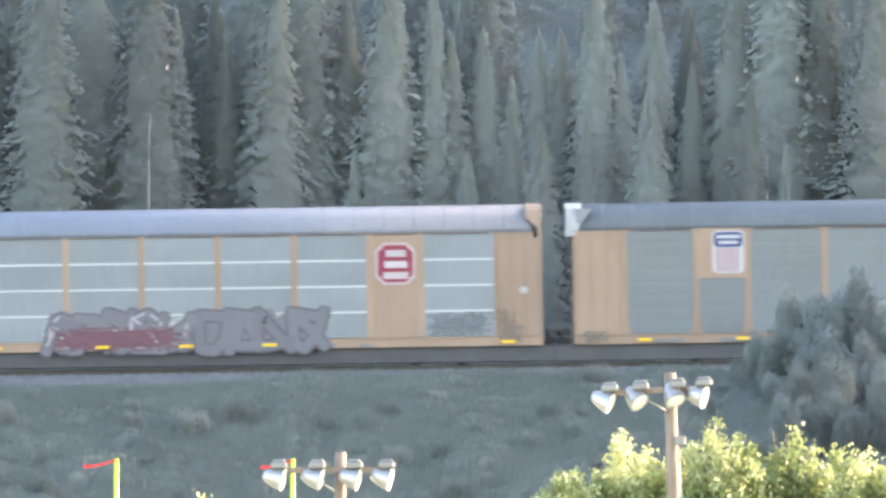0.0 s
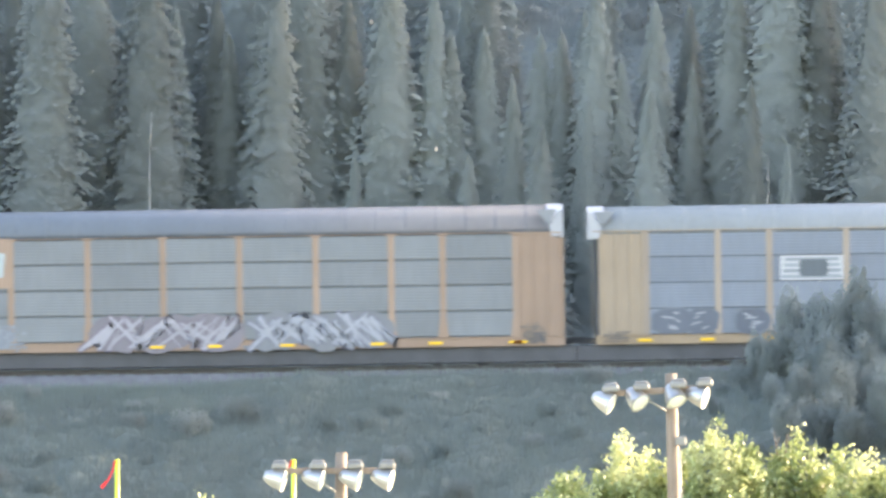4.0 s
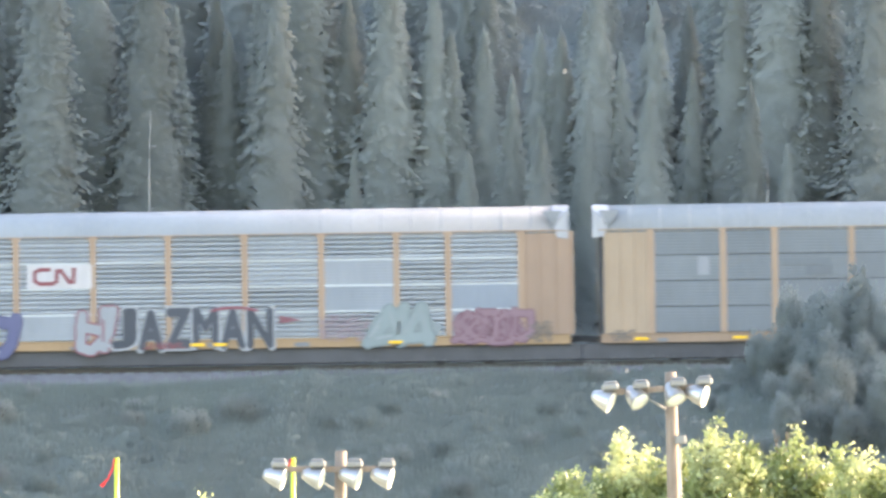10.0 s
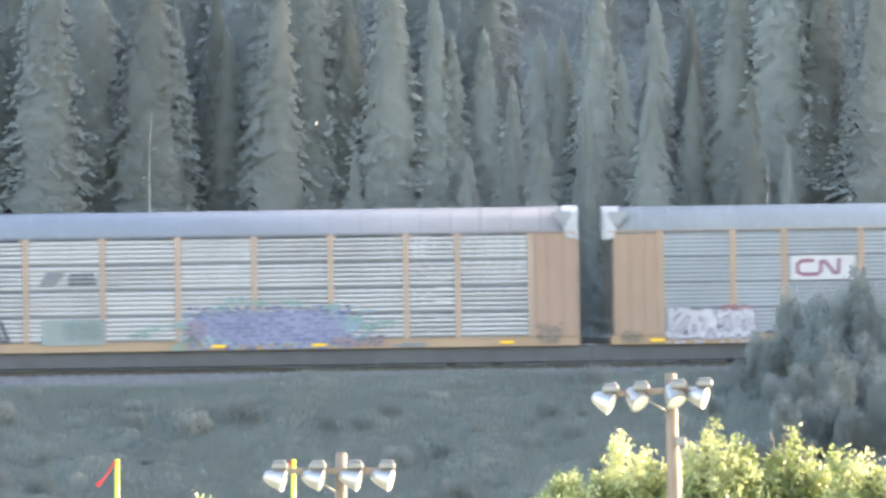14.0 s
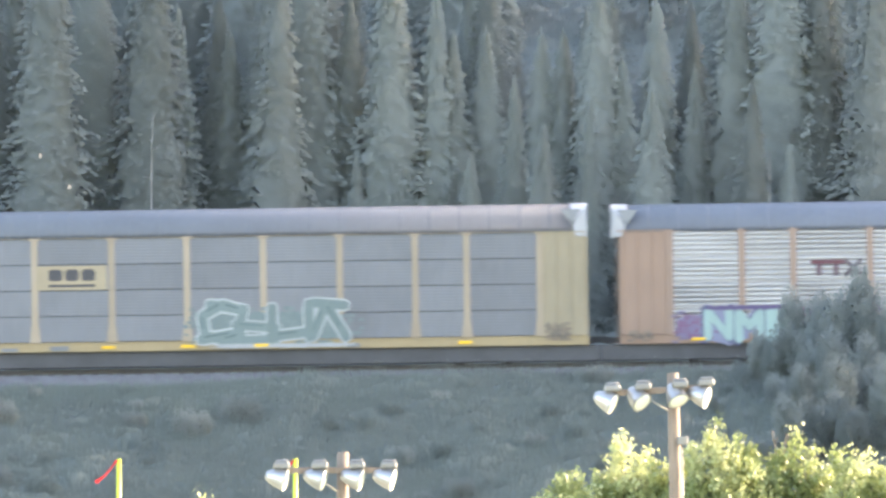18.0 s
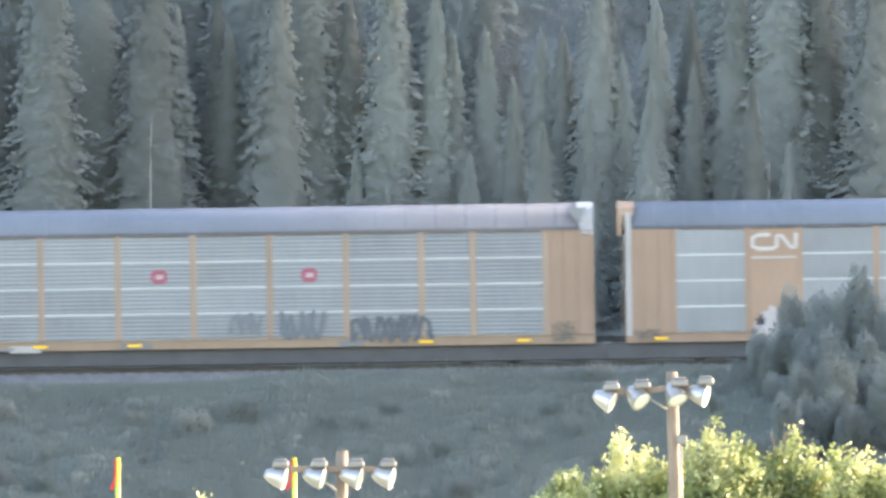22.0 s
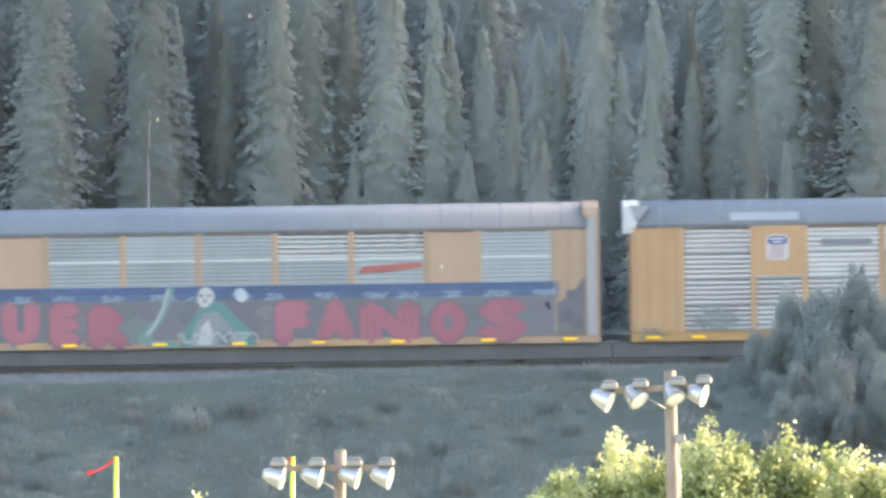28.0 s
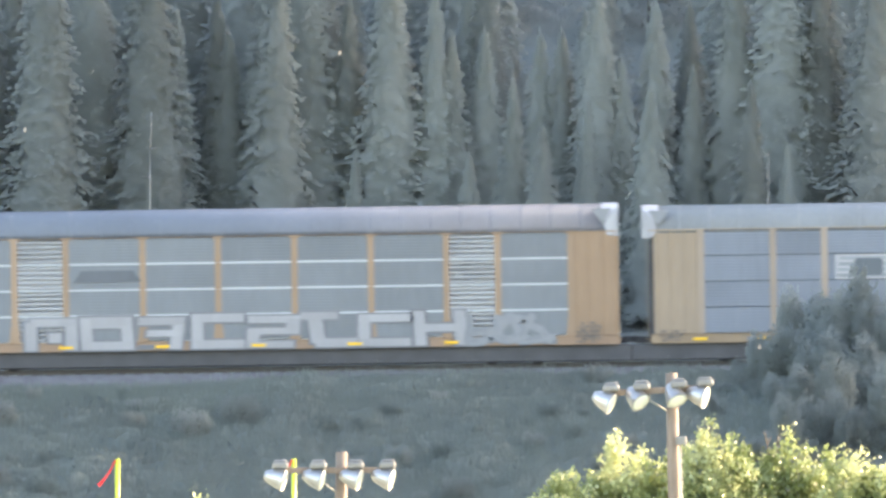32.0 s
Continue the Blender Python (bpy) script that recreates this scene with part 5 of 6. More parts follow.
def plant(name, trunk_me, crown_me, bark, leaf, label, category, group, m):
    ob = tagged(new(name), label, category, group)
    piece("trunk", trunk_me, bark, ob)
    piece("crown", crown_me, leaf, ob)
    ob.matrix_basis = m
    return ob


def build_forest():
    rng = random.Random(11)
    kinds = []
    for i in range(6):
        h, w = (11.0, 1.7 + 0.2 * i) if i < 3 else (15.0, 1.8 + 0.2 * i)
        for mat, lab in ((M_CONIFER, "dark blue-green narrow conifer on the hillside"), (M_CONIFER_HAZED, "narrow conifer on the hillside, haze put into its paler colour")):
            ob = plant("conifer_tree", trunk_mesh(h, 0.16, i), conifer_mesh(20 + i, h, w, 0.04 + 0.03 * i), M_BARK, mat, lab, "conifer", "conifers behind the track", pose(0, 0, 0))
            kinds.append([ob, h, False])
    def put(i, x, y, top=None, turn=0.0, s=None):
        ob, h, used = kinds[i]
        z = ground_z(x, y)
        k = s if s else (top - z) / h
        m = pose(x, y, z - 0.1, 0, 0, turn) @ Matrix.Diagonal((k, k, k, 1))
        if used:
            copy_thing(ob, m)
        else:
            ob.matrix_basis = m
            kinds[i][2] = True
    # the trees that stand out: kind, x, y, height of the tip
    for i, x, y, top in ((8, -15.3, 613, 25.0), (10, -11.3, 614, 24.5), (6, -6.4, 614, 23.2), (8, -4.9, 619, 25.5), (0, -1.8, 618, 22.8), (4, 1.7, 620, 23.5),
                         (4, 3.8, 611.5, 16.5), (5, 0.3, 616, 20.4), (1, 2.7, 614, 18.6), (3, 4.6, 617, 20.6), (1, 5.6, 613, 19.5), (3, 6.9, 616, 20.6), (5, 8.0, 612.5, 19.0), (10, 9.6, 619, 21.4), (6, 11.9, 613, 19.2),
                         (8, 11.2, 621, 24.0), (6, 14.6, 616, 25.0), (8, 16.8, 614, 23.5), (2, -13.2, 618, 22.0), (0, -8.8, 617, 21.4), (6, -17.6, 616, 24.0),
                         (1, -3.4, 612, 17.0), (3, 1.0, 612, 16.6), (1, 13.3, 613, 17.4), (10, -19.5, 614, 23.0), (6, 19.5, 615, 24.0), (6, 22, 614, 22.0), (8, -23, 615, 23.0)):
        # turned only a little, so these normals keep facing the camera
        put(i, x, y, top, rng.uniform(-25, 25))
    # fill and back rows take only the paler tone, imitating haze with distance
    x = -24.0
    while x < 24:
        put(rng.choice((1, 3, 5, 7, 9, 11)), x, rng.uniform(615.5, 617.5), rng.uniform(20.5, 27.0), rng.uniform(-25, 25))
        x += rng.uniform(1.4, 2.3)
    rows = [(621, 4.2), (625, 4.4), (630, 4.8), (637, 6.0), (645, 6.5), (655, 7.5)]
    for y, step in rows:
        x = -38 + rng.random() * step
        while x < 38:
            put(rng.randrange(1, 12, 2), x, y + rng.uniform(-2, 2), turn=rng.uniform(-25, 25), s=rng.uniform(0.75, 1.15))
            x += step * rng.uniform(0.7, 1.3)


build_forest()


def build_brush():
    rng = random.Random(3)
    kinds = []
    for i in range(5):
        lobes = []
        for k in range(5):
            a = k * 1.4 + i
            lobes.append((0.55 * math.cos(a), 0.55 * math.sin(a), 0.75 + 0.45 * rng.random(), 0.55, 0.55, 0.6 + 0.3 * rng.random()))
        for mat, lab in ((M_SHRUB, "dense grey-green shrub on the bank below the track"), (M_BRUSH_PALE, "pale shrub on the bank below the track, haze in its colour")):
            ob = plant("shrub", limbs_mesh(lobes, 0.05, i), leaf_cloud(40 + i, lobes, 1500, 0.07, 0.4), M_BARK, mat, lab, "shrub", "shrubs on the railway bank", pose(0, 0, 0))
            kinds.append([ob, False])
    def put(i, x, y, s, sz=1.0):
        ob, used = kinds[i]
        m = pose(x, y, ground_z(x, y) - 0.05, 0, 0, rng.uniform(-30, 30)) @ Matrix.Diagonal((s, s, s * sz, 1))
        if used:
            copy_thing(ob, m)
        else:
            ob.matrix_basis = m
            kinds[i][1] = True
    for y, step in ((590.5, 1.9), (586, 1.7), (581, 1.7), (575.5, 1.6), (569, 1.6), (561, 1.9), (553, 2.2)):
        x = -22 + rng.random() * step
        while x < 24:
            s = rng.uniform(0.5, 1.0) * (0.55 if y > 592 else 1.0)
            if y > 584 and x < -3:
                s *= 0.4
            put(rng.randrange(10), x, y + rng.uniform(-1.5, 1.5), s)
            x += step * rng.uniform(0.7, 1.3)
    for k in range(70):
        x, y = rng.uniform(-17, 9), rng.uniform(549, 580)
        put(rng.randrange(0, 10, 2), x, y, rng.uniform(0.5, 1.1), rng.uniform(0.9, 1.5))
    # undergrowth among the conifers
    for k in range(24):
        put(rng.randrange(10), rng.uniform(-24, 24), rng.uniform(610.5, 632), rng.uniform(0.6, 1.4))
    for k in range(10):
        put(rng.randrange(1, 10, 2), rng.gauss(1.6, 2.2), rng.uniform(611, 618), rng.uniform(1.0, 1.9), 1.3)
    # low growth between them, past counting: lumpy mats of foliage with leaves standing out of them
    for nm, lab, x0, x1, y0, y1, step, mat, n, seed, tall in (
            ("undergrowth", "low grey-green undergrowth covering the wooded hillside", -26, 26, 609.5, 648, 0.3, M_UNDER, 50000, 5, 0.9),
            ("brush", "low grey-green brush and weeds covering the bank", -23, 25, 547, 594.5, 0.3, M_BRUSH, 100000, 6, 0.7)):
        nx, ny = int((x1 - x0) / step) + 1, int((y1 - y0) / step) + 1

        def lump(x, y):
            e = min(1.0, (y - y0) / 1.5, (y1 - y) / (1.5 if y0 > 600 else 1.5 + 10.0 * (1 - smooth(-15, -3, x))))
            h = 0.5 + 0.55 * noise.noise((x * 0.42, y * 0.42, seed)) + 0.32 * noise.noise((x * 1.25, y * 1.25, seed + 4)) + 0.14 * noise.noise((x * 3.4, y * 3.4, seed + 9))
            return ground_z(x, y) + tall * max(0.0, h) * max(0.0, e) - 0.06
        V = [(x0 + i * step, y0 + j * step, lump(x0 + i * step, y0 + j * step)) for j in range(ny) for i in range(nx)]
        F = []
        for j in range(ny - 1):
            for i in range(nx - 1):
                k = j * nx + i
                F += [(k, k + 1, k + nx + 1), (k, k + nx + 1, k + nx)]
        g = np.random.RandomState(seed)
        for x, y in zip(g.uniform(x0, x1, n), g.uniform(y0, y1, n)):
            z = lump(x, y)
            k, h, w, a = len(V), g.uniform(0.10, 0.38), g.uniform(0.025, 0.05), g.uniform(0, 6.28)
            c, sn = math.cos(a) * w, math.sin(a) * w
            V += [(x - c, y - sn, z - 0.03), (x + c, y + sn, z - 0.03), (x + g.normal(0, 0.06), y + g.normal(0, 0.06), z + h)]
            F.append((k, k + 1, k + 2))
        me = mesh_np(nm, V, F)
        me.materials.append(mat)
        # blade normals all set camera-ward and up, to flatten their shading
        N = np.tile((0.0, -0.7, 0.7), (len(V), 1))
        grid = np.array(V[:nx * ny]).reshape(ny, nx, 3)[:, :, 2]
        gy, gx = np.gradient(grid, step)
        N[:nx * ny] = np.stack([-gx, -gy, np.ones_like(gx)], 2).reshape(-1, 3)
        soft_normals(me, N)
        tagged(new(nm, me), lab, "undergrowth", kind="stuff")
    g = np.random.RandomState(8)
    n = 26000
    X, Y = g.uniform(-22, 24, n), g.uniform(548, 597, n)
    Z = np.array([ground_z(x, y) for x, y in zip(X, Y)])
    H, A = g.uniform(0.4, 1.05, n), g.uniform(0, 6.28, n)
    H *= np.clip((597 - Y) / np.clip(1.5 - 0.6 * X, 1.5, 10), 0.12, 1)
    W = 0.02
    lean = g.normal(0, 0.25, (n, 2))
    V = np.stack([np.stack([X - W * np.cos(A), Y - W * np.sin(A), Z - 0.05], 1), np.stack([X + W * np.cos(A), Y + W * np.sin(A), Z - 0.05], 1),
                  np.stack([X + lean[:, 0] * H, Y + lean[:, 1] * H, Z + H], 1)], 1).reshape(-1, 3)
    me = mesh_np("grass", V.tolist(), (np.arange(n)[:, None] * 3 + np.array([[0, 1, 2]])).tolist())
    # stem normals likewise set to face camera and sky
    soft_normals(me, np.tile((0.0, -0.7, 0.7), (len(V), 1)))
    me.materials.append(M_GRASS)
    tagged(new("grass", me), "grey-green grass stems on the bank, haze in their colour", "grass", kind="stuff")


build_brush()


def build_thicket():
    """Tall willow-like shrubs that hide the train's near end of the view."""
    rng = random.Random(21)
    kinds = []
    for i in range(3):
        lobes = [(rng.uniform(-0.7, 0.7), rng.uniform(-0.6, 0.6), 2.2 + 1.2 * rng.random(), 0.55, 0.55, 1.5 + 0.6 * rng.random()) for k in range(5)]
        lobes += [(rng.uniform(-0.9, 0.9), rng.uniform(-0.6, 0.6), 1.1, 0.8, 0.7, 1.0) for k in range(3)]
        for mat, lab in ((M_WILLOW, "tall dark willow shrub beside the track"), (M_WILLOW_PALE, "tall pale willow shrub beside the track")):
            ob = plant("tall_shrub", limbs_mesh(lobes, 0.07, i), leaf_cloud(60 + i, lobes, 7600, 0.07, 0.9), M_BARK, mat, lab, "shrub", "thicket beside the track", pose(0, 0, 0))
            kinds.append([ob, False])
    for j, (x, y, top, wd) in enumerate(((15.7, 588, 11.2, 0.9), (14.0, 587, 10.7, 1.0), (12.9, 586, 9.2, 0.9), (16.8, 586, 10.6, 1.0), (15.0, 584, 9.6, 1.1), (13.6, 583, 8.2, 1.0),
                                         (12.2, 584, 7.6, 0.9), (16.2, 582, 8.6, 1.1), (18.2, 586, 11.0, 1.1), (19.8, 585, 10.4, 1.2), (17.6, 583, 9.2, 1.1), (14.8, 579, 6.8, 1.1),
                                         (16.8, 577, 6.4, 1.1), (12.9, 578, 6.0, 1.0), (21.5, 586, 10.8, 1.3), (23.5, 585, 10.2, 1.3),
                                         (11.6, 586, 7.6, 0.8), (11.2, 582, 6.2, 0.9), (12.4, 588, 8.8, 0.8), (15.9, 580, 7.4, 1.1), (18.0, 579, 7.2, 1.1), (14.2, 581, 7.4, 1.0),
                                         (13.6, 588, 11.3, 0.8), (14.5, 589, 11.5, 0.8), (13.0, 589, 10.9, 0.7), (15.2, 587, 11.2, 0.8), (12.5, 586, 10.0, 0.8), (11.9, 587, 9.2, 0.8), (11.2, 587, 8.5, 0.8),
                                         (10.5, 586, 7.8, 0.8), (10.0, 583, 6.8, 0.9), (13.6, 585, 9.8, 1.0), (16.4, 588, 11.2, 0.8), (12.6, 580, 7.0, 1.0), (15.4, 576, 6.2, 1.1), (11.5, 577, 5.6, 1.0),
                                         (12.6, 574, 7.0, 0.9), (13.8, 575, 7.6, 0.9), (15.0, 574, 7.8, 0.9), (16.2, 575, 8.0, 0.9), (17.4, 574, 8.0, 0.9), (11.4, 573, 6.2, 0.8), (14.4, 579, 8.4, 0.9), (15.6, 580, 8.8, 0.9), (16.8, 580, 9.2, 0.9), (13.2, 580, 8.0, 0.9))):
        z = ground_z(x, y)
        tall = (top - z) / 5.0
        wide = min(wd, 1.2 * tall + 0.15)
        m = pose(x, y, z - 0.05, 0, 0, rng.uniform(-30, 30)) @ Matrix.Diagonal((wide, wide, tall, 1))
        k = kinds[(j * 2 + (j % 3 == 0)) % 6]
        if k[1]:
            copy_thing(k[0], m)
        else:
            k[0].matrix_basis = m
            k[1] = True
    # a spire rising out of it
    ob = plant("conifer_tree", trunk_mesh(7.0, 0.1, 5), conifer_mesh(77, 7.0, 1.0, 0.1), M_BARK, M_CONIFER, "young dark conifer rising from the thicket", "conifer", "", pose(0, 0, 0))
    z = ground_z(15.6, 589.5)
    k = (11.45 - z) / 7.0
    ob.matrix_basis = pose(15.6, 589.5, z - 0.1) @ Matrix.Diagonal((k, k, k, 1))


build_thicket()


# ---- sports field in front ----
def floodlight(parent, x, z, aim, off=0.0):
    """A bell reflector with its housing, clamped to the crossarm; aim is where its mouth points."""
    q = Vector(aim).normalized().to_track_quat("Z", "Y").to_matrix().to_4x4()
    bm = bmesh.new()
    lamp_x, x = x, x + off
    box(bm, x - 0.165, x + 0.165, -0.27, -0.02, z + 0.03, z + 0.17, 0.035)
    box(bm, x - 0.13, x + 0.13, -0.24, -0.05, z + 0.16, z + 0.22, 0.03)
    for k in (-0.08, 0.0, 0.08):
        box(bm, x + k - 0.008, x + k + 0.008, -0.275, -0.005, z + 0.06, z + 0.14)
    h = part("floodlight", bm, M_LAMP_BODY, parent)
    x = lamp_x
    c = Vector((x, -0.16, z - 0.17))
    m = Matrix.Translation(c) @ q
    bm = bmesh.new()
    prof = [(0.035, -0.30), (0.07, -0.295), (0.12, -0.22), (0.160, -0.11), (0.185, 0.0), (0.198, 0.07), (0.206, 0.075), (0.198, 0.08), (0.175, 0.0), (0.14, -0.11), (0.06, -0.26)]
    lathe(bm, [(r * 1.1, h * 1.1) for r, h in prof], 24, m)
    part("reflector", bm, M_REFLECTOR, h)
    bm = bmesh.new()
    lathe(bm, [(0.0, 0.112), (0.10, 0.105), (0.165, 0.092), (0.205, 0.075), (0.0, 0.05)], 24, m)
    part("lens", bm, M_LENS, h, "frosted glass lens")
    bm = bmesh.new()
    tube(bm, (x, -0.14, z + 0.08), c + q.to_3x3() @ Vector((0, 0, -0.15)), 0.035, seg=8)
    box(bm, x - 0.05, x + 0.05, -0.12, 0.02, z - 0.06, z + 0.09, 0.01)
    part("bracket", bm, M_LAMP_BODY, h)


def light_pole(label, x, y, top, arm_z, tilt, lamps, turn, slope, off=0.0):
    base = ground_z(x, y)
    ob = tagged(new("light_pole"), label, "light pole", "floodlight poles of the sports field")
    H = top - base
    bm = bmesh.new()
    lathe(bm, [(0.0, -0.5)] + [(0.165 - 0.05 * i / 5, -0.5 + (H + 0.5) * i / 5) for i in range(6)] + [(0.0, H + 0.01)], 14)
    part("pole", bm, M_POLE, ob)
    az = arm_z - base
    xs = [l[0] for l in lamps]
    bm = bmesh.new()
    box(bm, min(xs) - 0.12, max(xs) + 0.14, -0.06, 0.06, -0.06, 0.06, 0.01)
    me = bpy.data.meshes.new("crossarm")
    bm.to_mesh(me)
    bm.free()
    me.materials.append(M_POLE)
    arm = new("crossarm", me)
    arm.parent = ob
    arm.matrix_basis = pose(0, -0.19, az, 0, slope, turn)
    for lx, aim in lamps:
        floodlight(arm, lx, 0.0, aim, off)
    bm = bmesh.new()
    tube(bm, (-0.62, -0.2, az - 0.08), (-0.1, -0.16, az - 0.42), 0.022, seg=8)
    part("brace", bm, M_LAMP_BODY, ob)
    bm = bmesh.new()
    box(bm, 0.06, 0.27, -0.22, -0.06, az - 1.10, az - 0.92, 0.02)
    part("junction_box", bm, M_LAMP_BODY, ob)
    bm = bmesh.new()
    tube(bm, (0.14, -0.14, az - 3.5), (0.14, -0.14, az - 1.1), 0.02, seg=8)
    part("conduit", bm, M_LAMP_BODY, ob)
    ob.matrix_basis = pose(x, y, base, 0, tilt, 0)
    return ob


P_AIM, R_AIM, D_AIM, S_AIM, F_AIM = (0.92, -0.24, -0.27), (0.84, -0.30, -0.46), (0.52, -0.52, -0.68), (0.30, -0.50, -0.80), (0.88, -0.34, -0.34)
light_pole("weathered timber pole with four floodlights on a crossarm", -2.09, 312.3, 8.01, 7.66, 0.6,
           [(-1.20, P_AIM), (-0.45, P_AIM), (0.28, P_AIM), (0.91, P_AIM)], 0, -0.8)
light_pole("leaning timber pole with four floodlights and a junction box", 4.74, 312.3, 9.57, 9.25, -1.4,
           [(-1.27, R_AIM), (-0.67, D_AIM), (0.06, S_AIM), (0.58, F_AIM)], 0, -2.0, 0.08)


def build_goalpost():
    y, xa, xb, top = 505.0, -10.36, -4.75, 5.34
    xm, base = (xa + xb) / 2, ground_z(0, 505)
    ob = tagged(new("goalpost"), "yellow-green football goalpost with two uprights", "goalpost")
    ob.location = (xm, y, base)
    bar = 2.6
    for x in (xa, xb):
        bm = bmesh.new()
        tube(bm, (x - xm, 0, bar), (x - xm, 0, top - base), 0.075, seg=12)
        part("upright", bm, M_GOAL, ob)
    bm = bmesh.new()
    tube(bm, (xa - xm - 0.07, 0, bar), (xb - xm + 0.07, 0, bar), 0.08, seg=12)
    part("crossbar", bm, M_GOAL, ob)
    bm = bmesh.new()
    pts = [(0, 1.6, -0.2), (0, 1.6, 1.6), (0, 1.3, 2.2), (0, 0.7, 2.55), (0, 0, 2.6)]
    for a, b in zip(pts, pts[1:]):
        tube(bm, a, b, 0.09, seg=12)
    part("gooseneck", bm, M_GOAL, ob)
    rib = []
    for x in (xa, xb):
        r = tagged(new("ribbon"), "red wind ribbon tied to the goalpost's top", "ribbon", "wind ribbons on the goalpost")
        r.location = (x - 0.075, y - 0.085, top - 0.06)
        bm = bmesh.new()
        box(bm, -0.02, 0.03, -0.012, 0.012, -0.05, 0.03, 0.004)
        part("knot", bm, M_RIBBON, r)
        segs = []
        for k in range(3):
            bm = bmesh.new()
            w0, w1 = (0.030, 0.028) if k < 2 else (0.028, 0.062)
            a = [bm.verts.new(v) for v in ((0.01, -0.006, -w0), (0.01, -0.006, w0), (-0.33, -0.006, w1), (-0.33, -0.006, -w1))]
            b = [bm.verts.new((v.co.x, 0.006, v.co.z)) for v in a]
            bm.faces.new(a[::-1]), bm.faces.new(b)
            for i in range(4):
                bm.faces.new((a[i], a[(i + 1) % 4], b[(i + 1) % 4], b[i]))
            s = part("streamer", bm, M_RIBBON, r)
            segs.append(s)
        rib.append((r, segs))
    return rib


RIBBONS = build_goalpost()


def poplar(label, x, y, lobes, count, seed):
    base = ground_z(x, y)
    L = [(lx - x, ly, z - base, rx, rx * 0.9, rz) for lx, ly, z, rx, rz in lobes]
    return plant("poplar_tree", limbs_mesh(L, 0.11, seed), leaf_cloud(seed, L, int(count * 1.6), 0.047, 0.5, clump=0.08, soft=False), M_BARK, M_LEAF, label, "tree", "poplars beside the field", pose(x, y, base))


def lobe(px, py, hw, dy=0.0, tall=1.5):
    """A crown lobe set from pixel positions to fit the camera's view (87.3/m)."""
    z = 12 + (441 - py) / 87.3
    return ((px - 784) / 87.3, dy, z - tall - 0.17, hw / 87.3 * (0.85 if tall <= 1 else 1.0), tall + (0.06 if tall <= 1 else 0))


def low(px, py, hw, dy=0.0):
    """The broad lower body of a crown."""
    return lobe(px, py, hw, dy, 2.2)


POPLARS = [
    poplar("small sunlit poplar with yellow-green leaves", 2.6, 322.0, [lobe(1000, 816, 34, 0, 1.0), lobe(984, 842, 24, 0.2, 0.8), lobe(1028, 824, 26, -0.2, 0.8), low(1005, 838, 55, -0.3), low(1045, 850, 40, 0.3)], 11000, 1),
    poplar("sunlit poplar with a pointed yellow-green crown", 3.9, 322.6, [lobe(1102, 756, 24, 0, 1.0), lobe(1090, 788, 26, 0.2, 1.0), lobe(1130, 778, 24, -0.2, 1.0), lobe(1150, 800, 28, 0.1), lobe(1178, 792, 26, 0.1), lobe(1066, 806, 26, 0.1), low(1070, 830, 45, 0.3), low(1130, 808, 65, -0.3), low(1185, 822, 45, 0.4)], 19000, 2),
    poplar("tall sunlit poplar with a yellow-green crown", 5.6, 322.2, [lobe(1264, 710, 22, 0, 1.0), lobe(1308, 750, 22, 0.2, 1.0), lobe(1236, 763, 26, -0.3, 1.0), lobe(1288, 765, 36, -0.4, 1.0), lobe(1330, 766, 24, 0.1, 1.0), lobe(1212, 772, 26, 0.2), low(1250, 800, 60, -0.5), low(1320, 788, 65, -0.3), low(1365, 805, 45, 0.4), low(1200, 812, 40, 0.5)], 26000, 3),
    poplar("sunlit poplar with two leafy tops", 7.1, 322.8, [lobe(1402, 744, 22, 0, 1.0), lobe(1428, 768, 24, -0.3, 1.0), lobe(1376, 772, 24, 0.2, 1.0), lobe(1358, 805, 26), lobe(1455, 808, 26, 0), low(1400, 815, 65, -0.3), low(1450, 815, 55, 0.2), low(1350, 812, 40, -0.3)], 20000, 4),
    poplar("broad sunlit poplar at the row's end", 8.6, 322.0, [lobe(1486, 782, 22, 0, 1.0), lobe(1512, 784, 22, -0.2, 1.0), lobe(1545, 786, 24, 0.1, 1.0), lobe(1572, 800, 30), low(1500, 815, 55, -0.4), low(1560, 815, 60, 0.2), lobe(1620, 800, 50, 0.2), low(1470, 818, 40, 0.3)], 19000, 5),
    poplar("sapling whose top leaves catch the sun", -4.6, 300.0, [(-4.58, 0, 7.05, 0.14, 0.42), (-4.5, 0.1, 6.3, 0.5, 0.8), (-4.7, -0.1, 5.5, 0.8, 0.9)], 2500, 6),
]


def build_snags():
    """Bare pale trunks among the conifers."""
    rng = random.Random(4)
    for x, y, top in ((12.5, 611.5, 15.9), (-11.25, 611.3, 17.4)):
        z = ground_z(x, y)
        ob = tagged(new("dead_snag"), "bare pale dead trunk at the wood's edge", "dead tree", "dead trunks in the wood")
        ob.location = (x, y, z - 0.1)
        h = top - z
        bm = bmesh.new()
        p = Vector((0, 0, 0))
        for i in range(5):
            q = Vector((rng.uniform(-0.04, 0.04), rng.uniform(-0.04, 0.04), h * (i + 1) / 5))
            tube(bm, p, q, 0.065 * (1 - i * 0.17), 0.065 * (1 - (i + 1) * 0.17), 8, caps=i in (0, 4))
            p = q
        part("trunk", bm, M_SNAG, ob)
        for k in range(5):
            a, zz = rng.random() * 6.28, h * rng.uniform(0.45, 0.92)
            bm = bmesh.new()
            tube(bm, (0, 0, zz), (0.4 * math.cos(a), 0.4 * math.sin(a), zz + rng.uniform(-0.1, 0.25)), 0.025, 0.008, 5)
            part("branch_stub", bm, M_SNAG, ob)


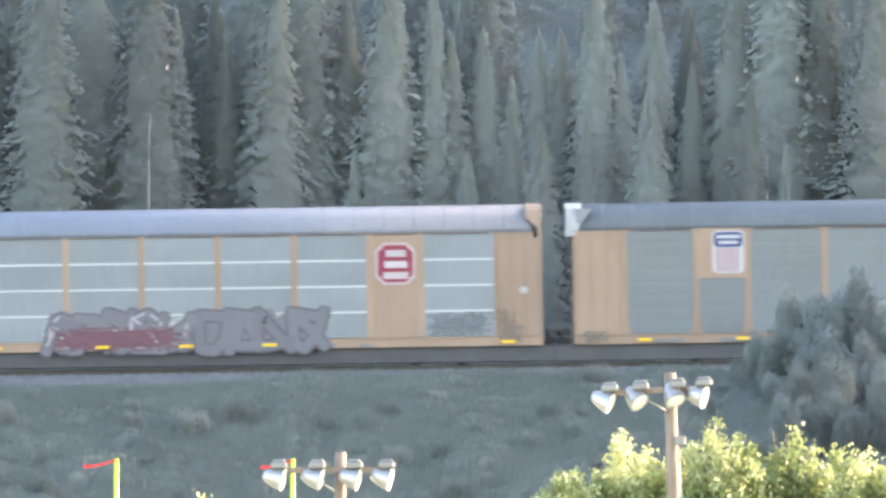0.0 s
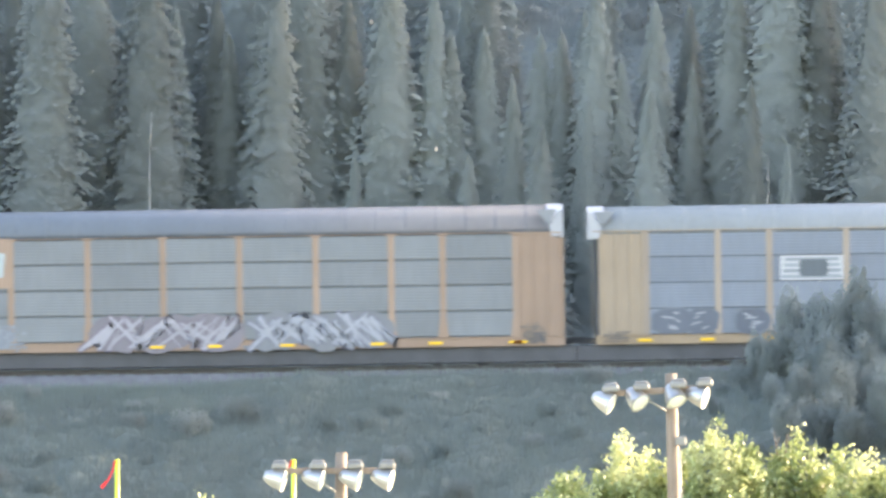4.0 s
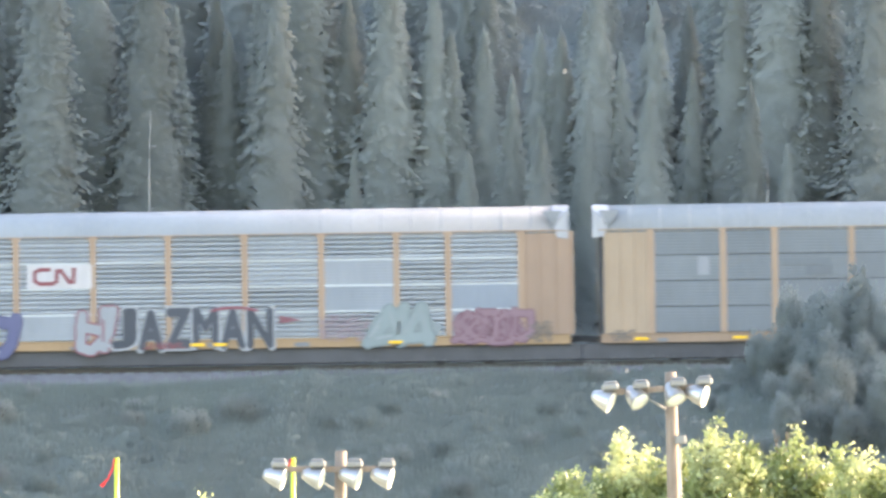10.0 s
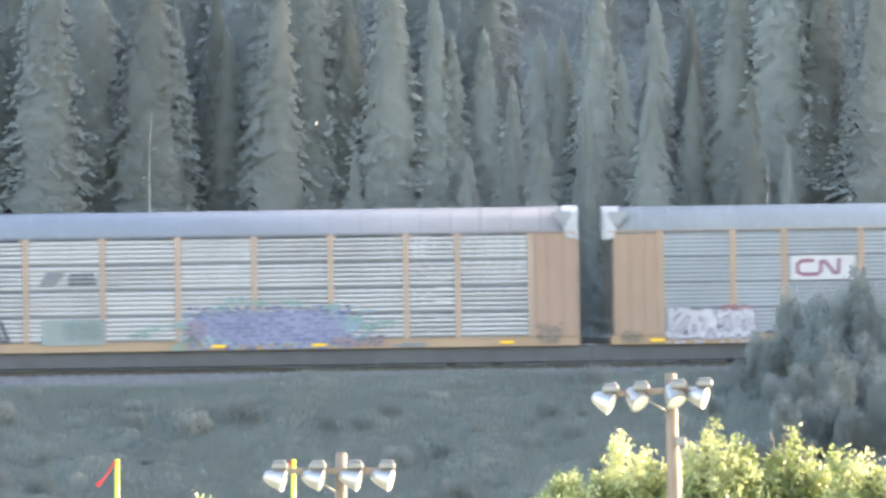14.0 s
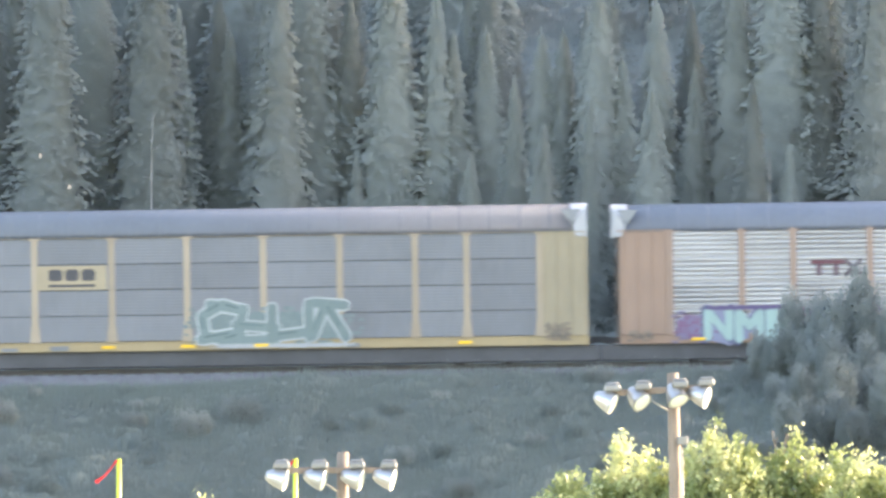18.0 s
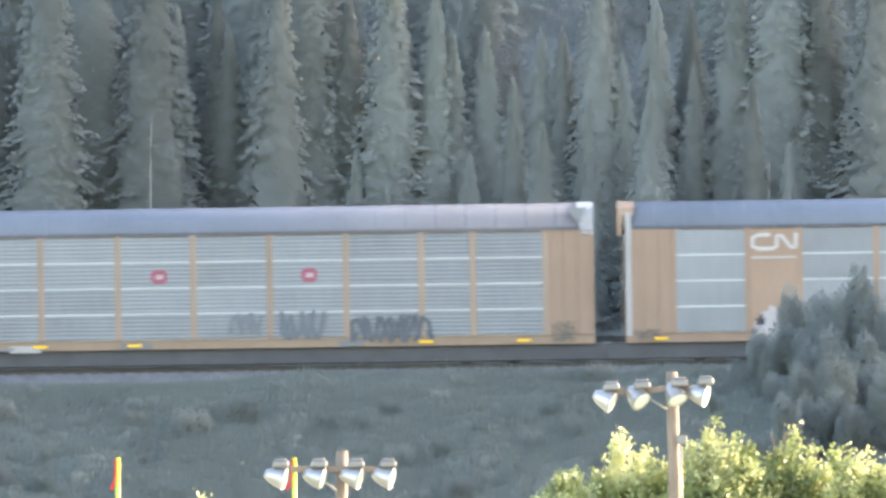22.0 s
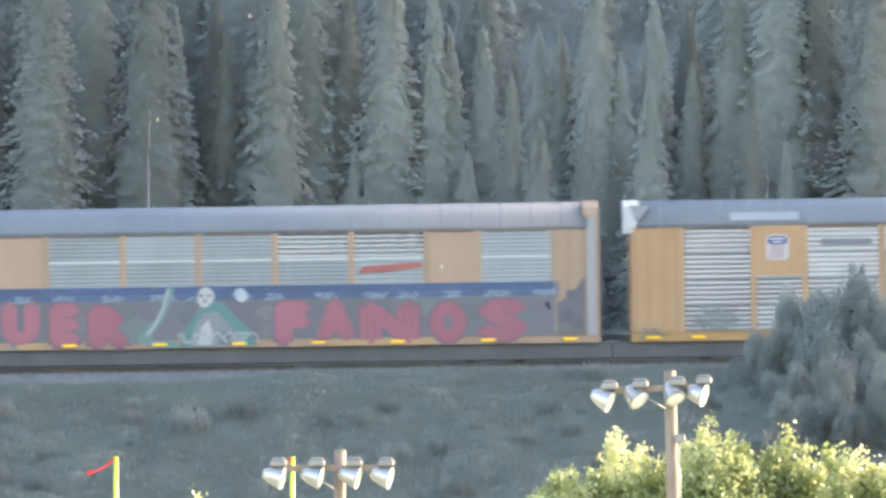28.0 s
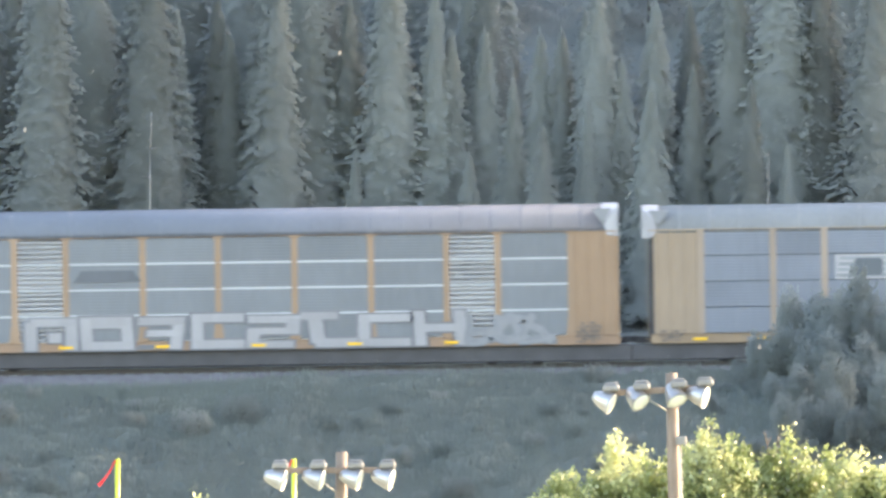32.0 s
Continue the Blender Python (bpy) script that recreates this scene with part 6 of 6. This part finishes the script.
def build_scrap():
    """A crumpled white sheet for an unknown speck, placed to fit the camera's view."""
    ob_z = 12 - (715 - 441) * 588.0 / 28110
    bm = bmesh.new()
    rng = random.Random(2)
    g = [[bm.verts.new((0.12 * i - 0.12 + rng.uniform(-0.02, 0.02), rng.uniform(-0.06, 0.06), 0.11 * j - 0.16)) for i in range(3)] for j in range(4)]
    for j in range(3):
        for i in range(2):
            bm.faces.new((g[j][i], g[j][i + 1], g[j + 1][i + 1], g[j + 1][i]))
    r = bmesh.ops.extrude_face_region(bm, geom=list(bm.faces))
    bmesh.ops.translate(bm, vec=(0, 0.006, 0), verts=[v for v in r["geom"] if isinstance(v, bmesh.types.BMVert)])
    me = bpy.data.meshes.new("paper_scrap")
    bm.to_mesh(me)
    bm.free()
    me.materials.append(M_LENS)
    ob = tagged(new("paper_scrap", me), "small crumpled white sheet standing for an unidentified white speck", "litter")
    ob.location = (-1.32, 588.0, ob_z)


build_scrap()
M_SNAG = surface("bleached_wood", (0.235, 0.235, 0.232), 0.9, var=0.2, scale=4, streak=1)
build_snags()


def dead_twigs(tree):
    """Bare branch ends that stick out of a crown."""
    for x0, top, bend in ((1378, 762, -8), (1391, 766, 4)):
        bm = bmesh.new()
        a = Vector(((x0 - 784) / 87.3 - tree.location.x, 0.1, 12 + (441 - 815) / 87.3 - tree.location.z))
        b = a + Vector((bend * 0.4 / 87.3, 0, 0.32))
        c = Vector(((x0 + bend - 784) / 87.3 - tree.location.x, 0.1, 12 + (441 - top) / 87.3 - tree.location.z))
        tube(bm, a, b, 0.022, 0.016, 6), tube(bm, b, c, 0.016, 0.007, 6)
        tube(bm, b, b + Vector((0.07, 0.02, 0.16)), 0.012, 0.006, 5)
        part("dead_branch", bm, M_POLE, tree, "bare grey dead branch")


dead_twigs(POPLARS[3])


def insects():
    """Pale flying insects that drift past: where and when each crosses the view, and its drift."""
    made = []
    wing = surface("pale_wing", (0.45, 0.43, 0.40), 0.5, trans=0.4)
    for x, y, t, vx, vy in ((297, 121, 0, 90, -20), (1188, 184, 1.4, -160, 30), (980, 726, 9, 130, -60), (670, 200, 13, -110, 25), (218, 231, 19, 150, -40), (443, 33, 28, -100, 50), (783, 477, 28, 140, 35), (600, 95, 32, 80, -30)):
        ob = tagged(new("insect"), "tiny pale flying insect lit by the sun", "insect", "insects in the air")
        bm = bmesh.new()
        lathe(bm, [(0.0, -0.005), (0.0016, -0.003), (0.0021, 0.0), (0.0015, 0.004), (0.0, 0.006)], 8, pose(0, 0, 0, 0, 90, 0))
        part("body", bm, wing, ob)
        for s in (-1, 1):
            bm = bmesh.new()
            v = [bm.verts.new(p) for p in ((0.001, 0.001 * s, 0.001), (0.004, 0.004 * s, 0.005), (0.002, 0.006 * s, 0.008), (-0.002, 0.004 * s, 0.006))]
            f = bm.faces.new(v)
            r = bmesh.ops.extrude_face_region(bm, geom=[f])
            bmesh.ops.translate(bm, vec=(0.0003, 0, 0.0003), verts=[e for e in r["geom"] if isinstance(e, bmesh.types.BMVert)])
            part("wing", bm, wing, ob)
        made.append((ob, x, y, t, vx, vy))
    return made


INSECTS = insects()


# ---- movement ----
def motions():
    for k, car in enumerate(CARS):
        walk(car, [(t, car_pose(k, run)) for t, run in RUN])
    # ribbons: seconds and the angle below level
    blow = [(0, 8), (0.5, 20), (1, 44), (2, 44), (2.5, 30), (3, 16), (4, 64), (5.5, 50), (7, 42), (8, 78), (9, 65), (10, 65), (11, 79), (12, 60), (13, 26), (14, 58), (15, 40), (17.5, 45),
            (18, 44), (19, 87), (22, 87), (23, 86), (24, 65), (25, 30), (25.5, 67), (27.5, 45), (28, 30), (29, 28), (29.5, 54), (30, 60), (31, 58), (31.5, 46), (32, 60)]
    for j, (r, segs) in enumerate(RIBBONS):
        home = r.location.copy()
        walk(r, [(t, pose(home.x, home.y, home.z, 0, 0, 6 * math.sin(t * 1.7 + j))) for t in range(0, 33, 4)])
        rows = [[], [], []]
        for t, a in blow:
            p = Vector((0, 0, 0))
            for k in range(3):
                # tips curl up towards the wind, roots hang
                b = max(4, min(90, a + (10, 0, -12)[k] + 5 * math.sin(2.1 * t + k + j)))
                d = Vector((-math.cos(radians(b)), 0, -math.sin(radians(b))))
                rows[k].append((t, pose(p.x, p.y, p.z, 0, -b, 0)))
                p = p + d * 0.32
        for k in range(3):
            walk(segs[k], rows[k])
    for ob, x, y, t0, vx, vy in INSECTS:
        k = 40 / 28110
        walk(ob, [(t, pose((x - 784 + vx * (t - t0)) * k, 40.0, 12 + (441 - y - vy * (t - t0)) * k + 0.012 * math.sin(2.3 * (t - t0)), 0, 0, 20 * math.sin(t))) for t in range(0, 33, 2)])
    sway = [(0, 0.0), (4, 0.05), (9, 0.12), (13, -0.25), (19, -0.2), (23, -0.3), (28, -0.6), (32, -0.7)]
    for j, tr in enumerate(POPLARS):
        p = tr.location.copy()
        walk(tr, [(t, pose(p.x, p.y, p.z, 0, a * (0.9, 1.2, 1.5, 1.6, 1.7, 1.0)[j], 0)) for t, a in sway])


motions()
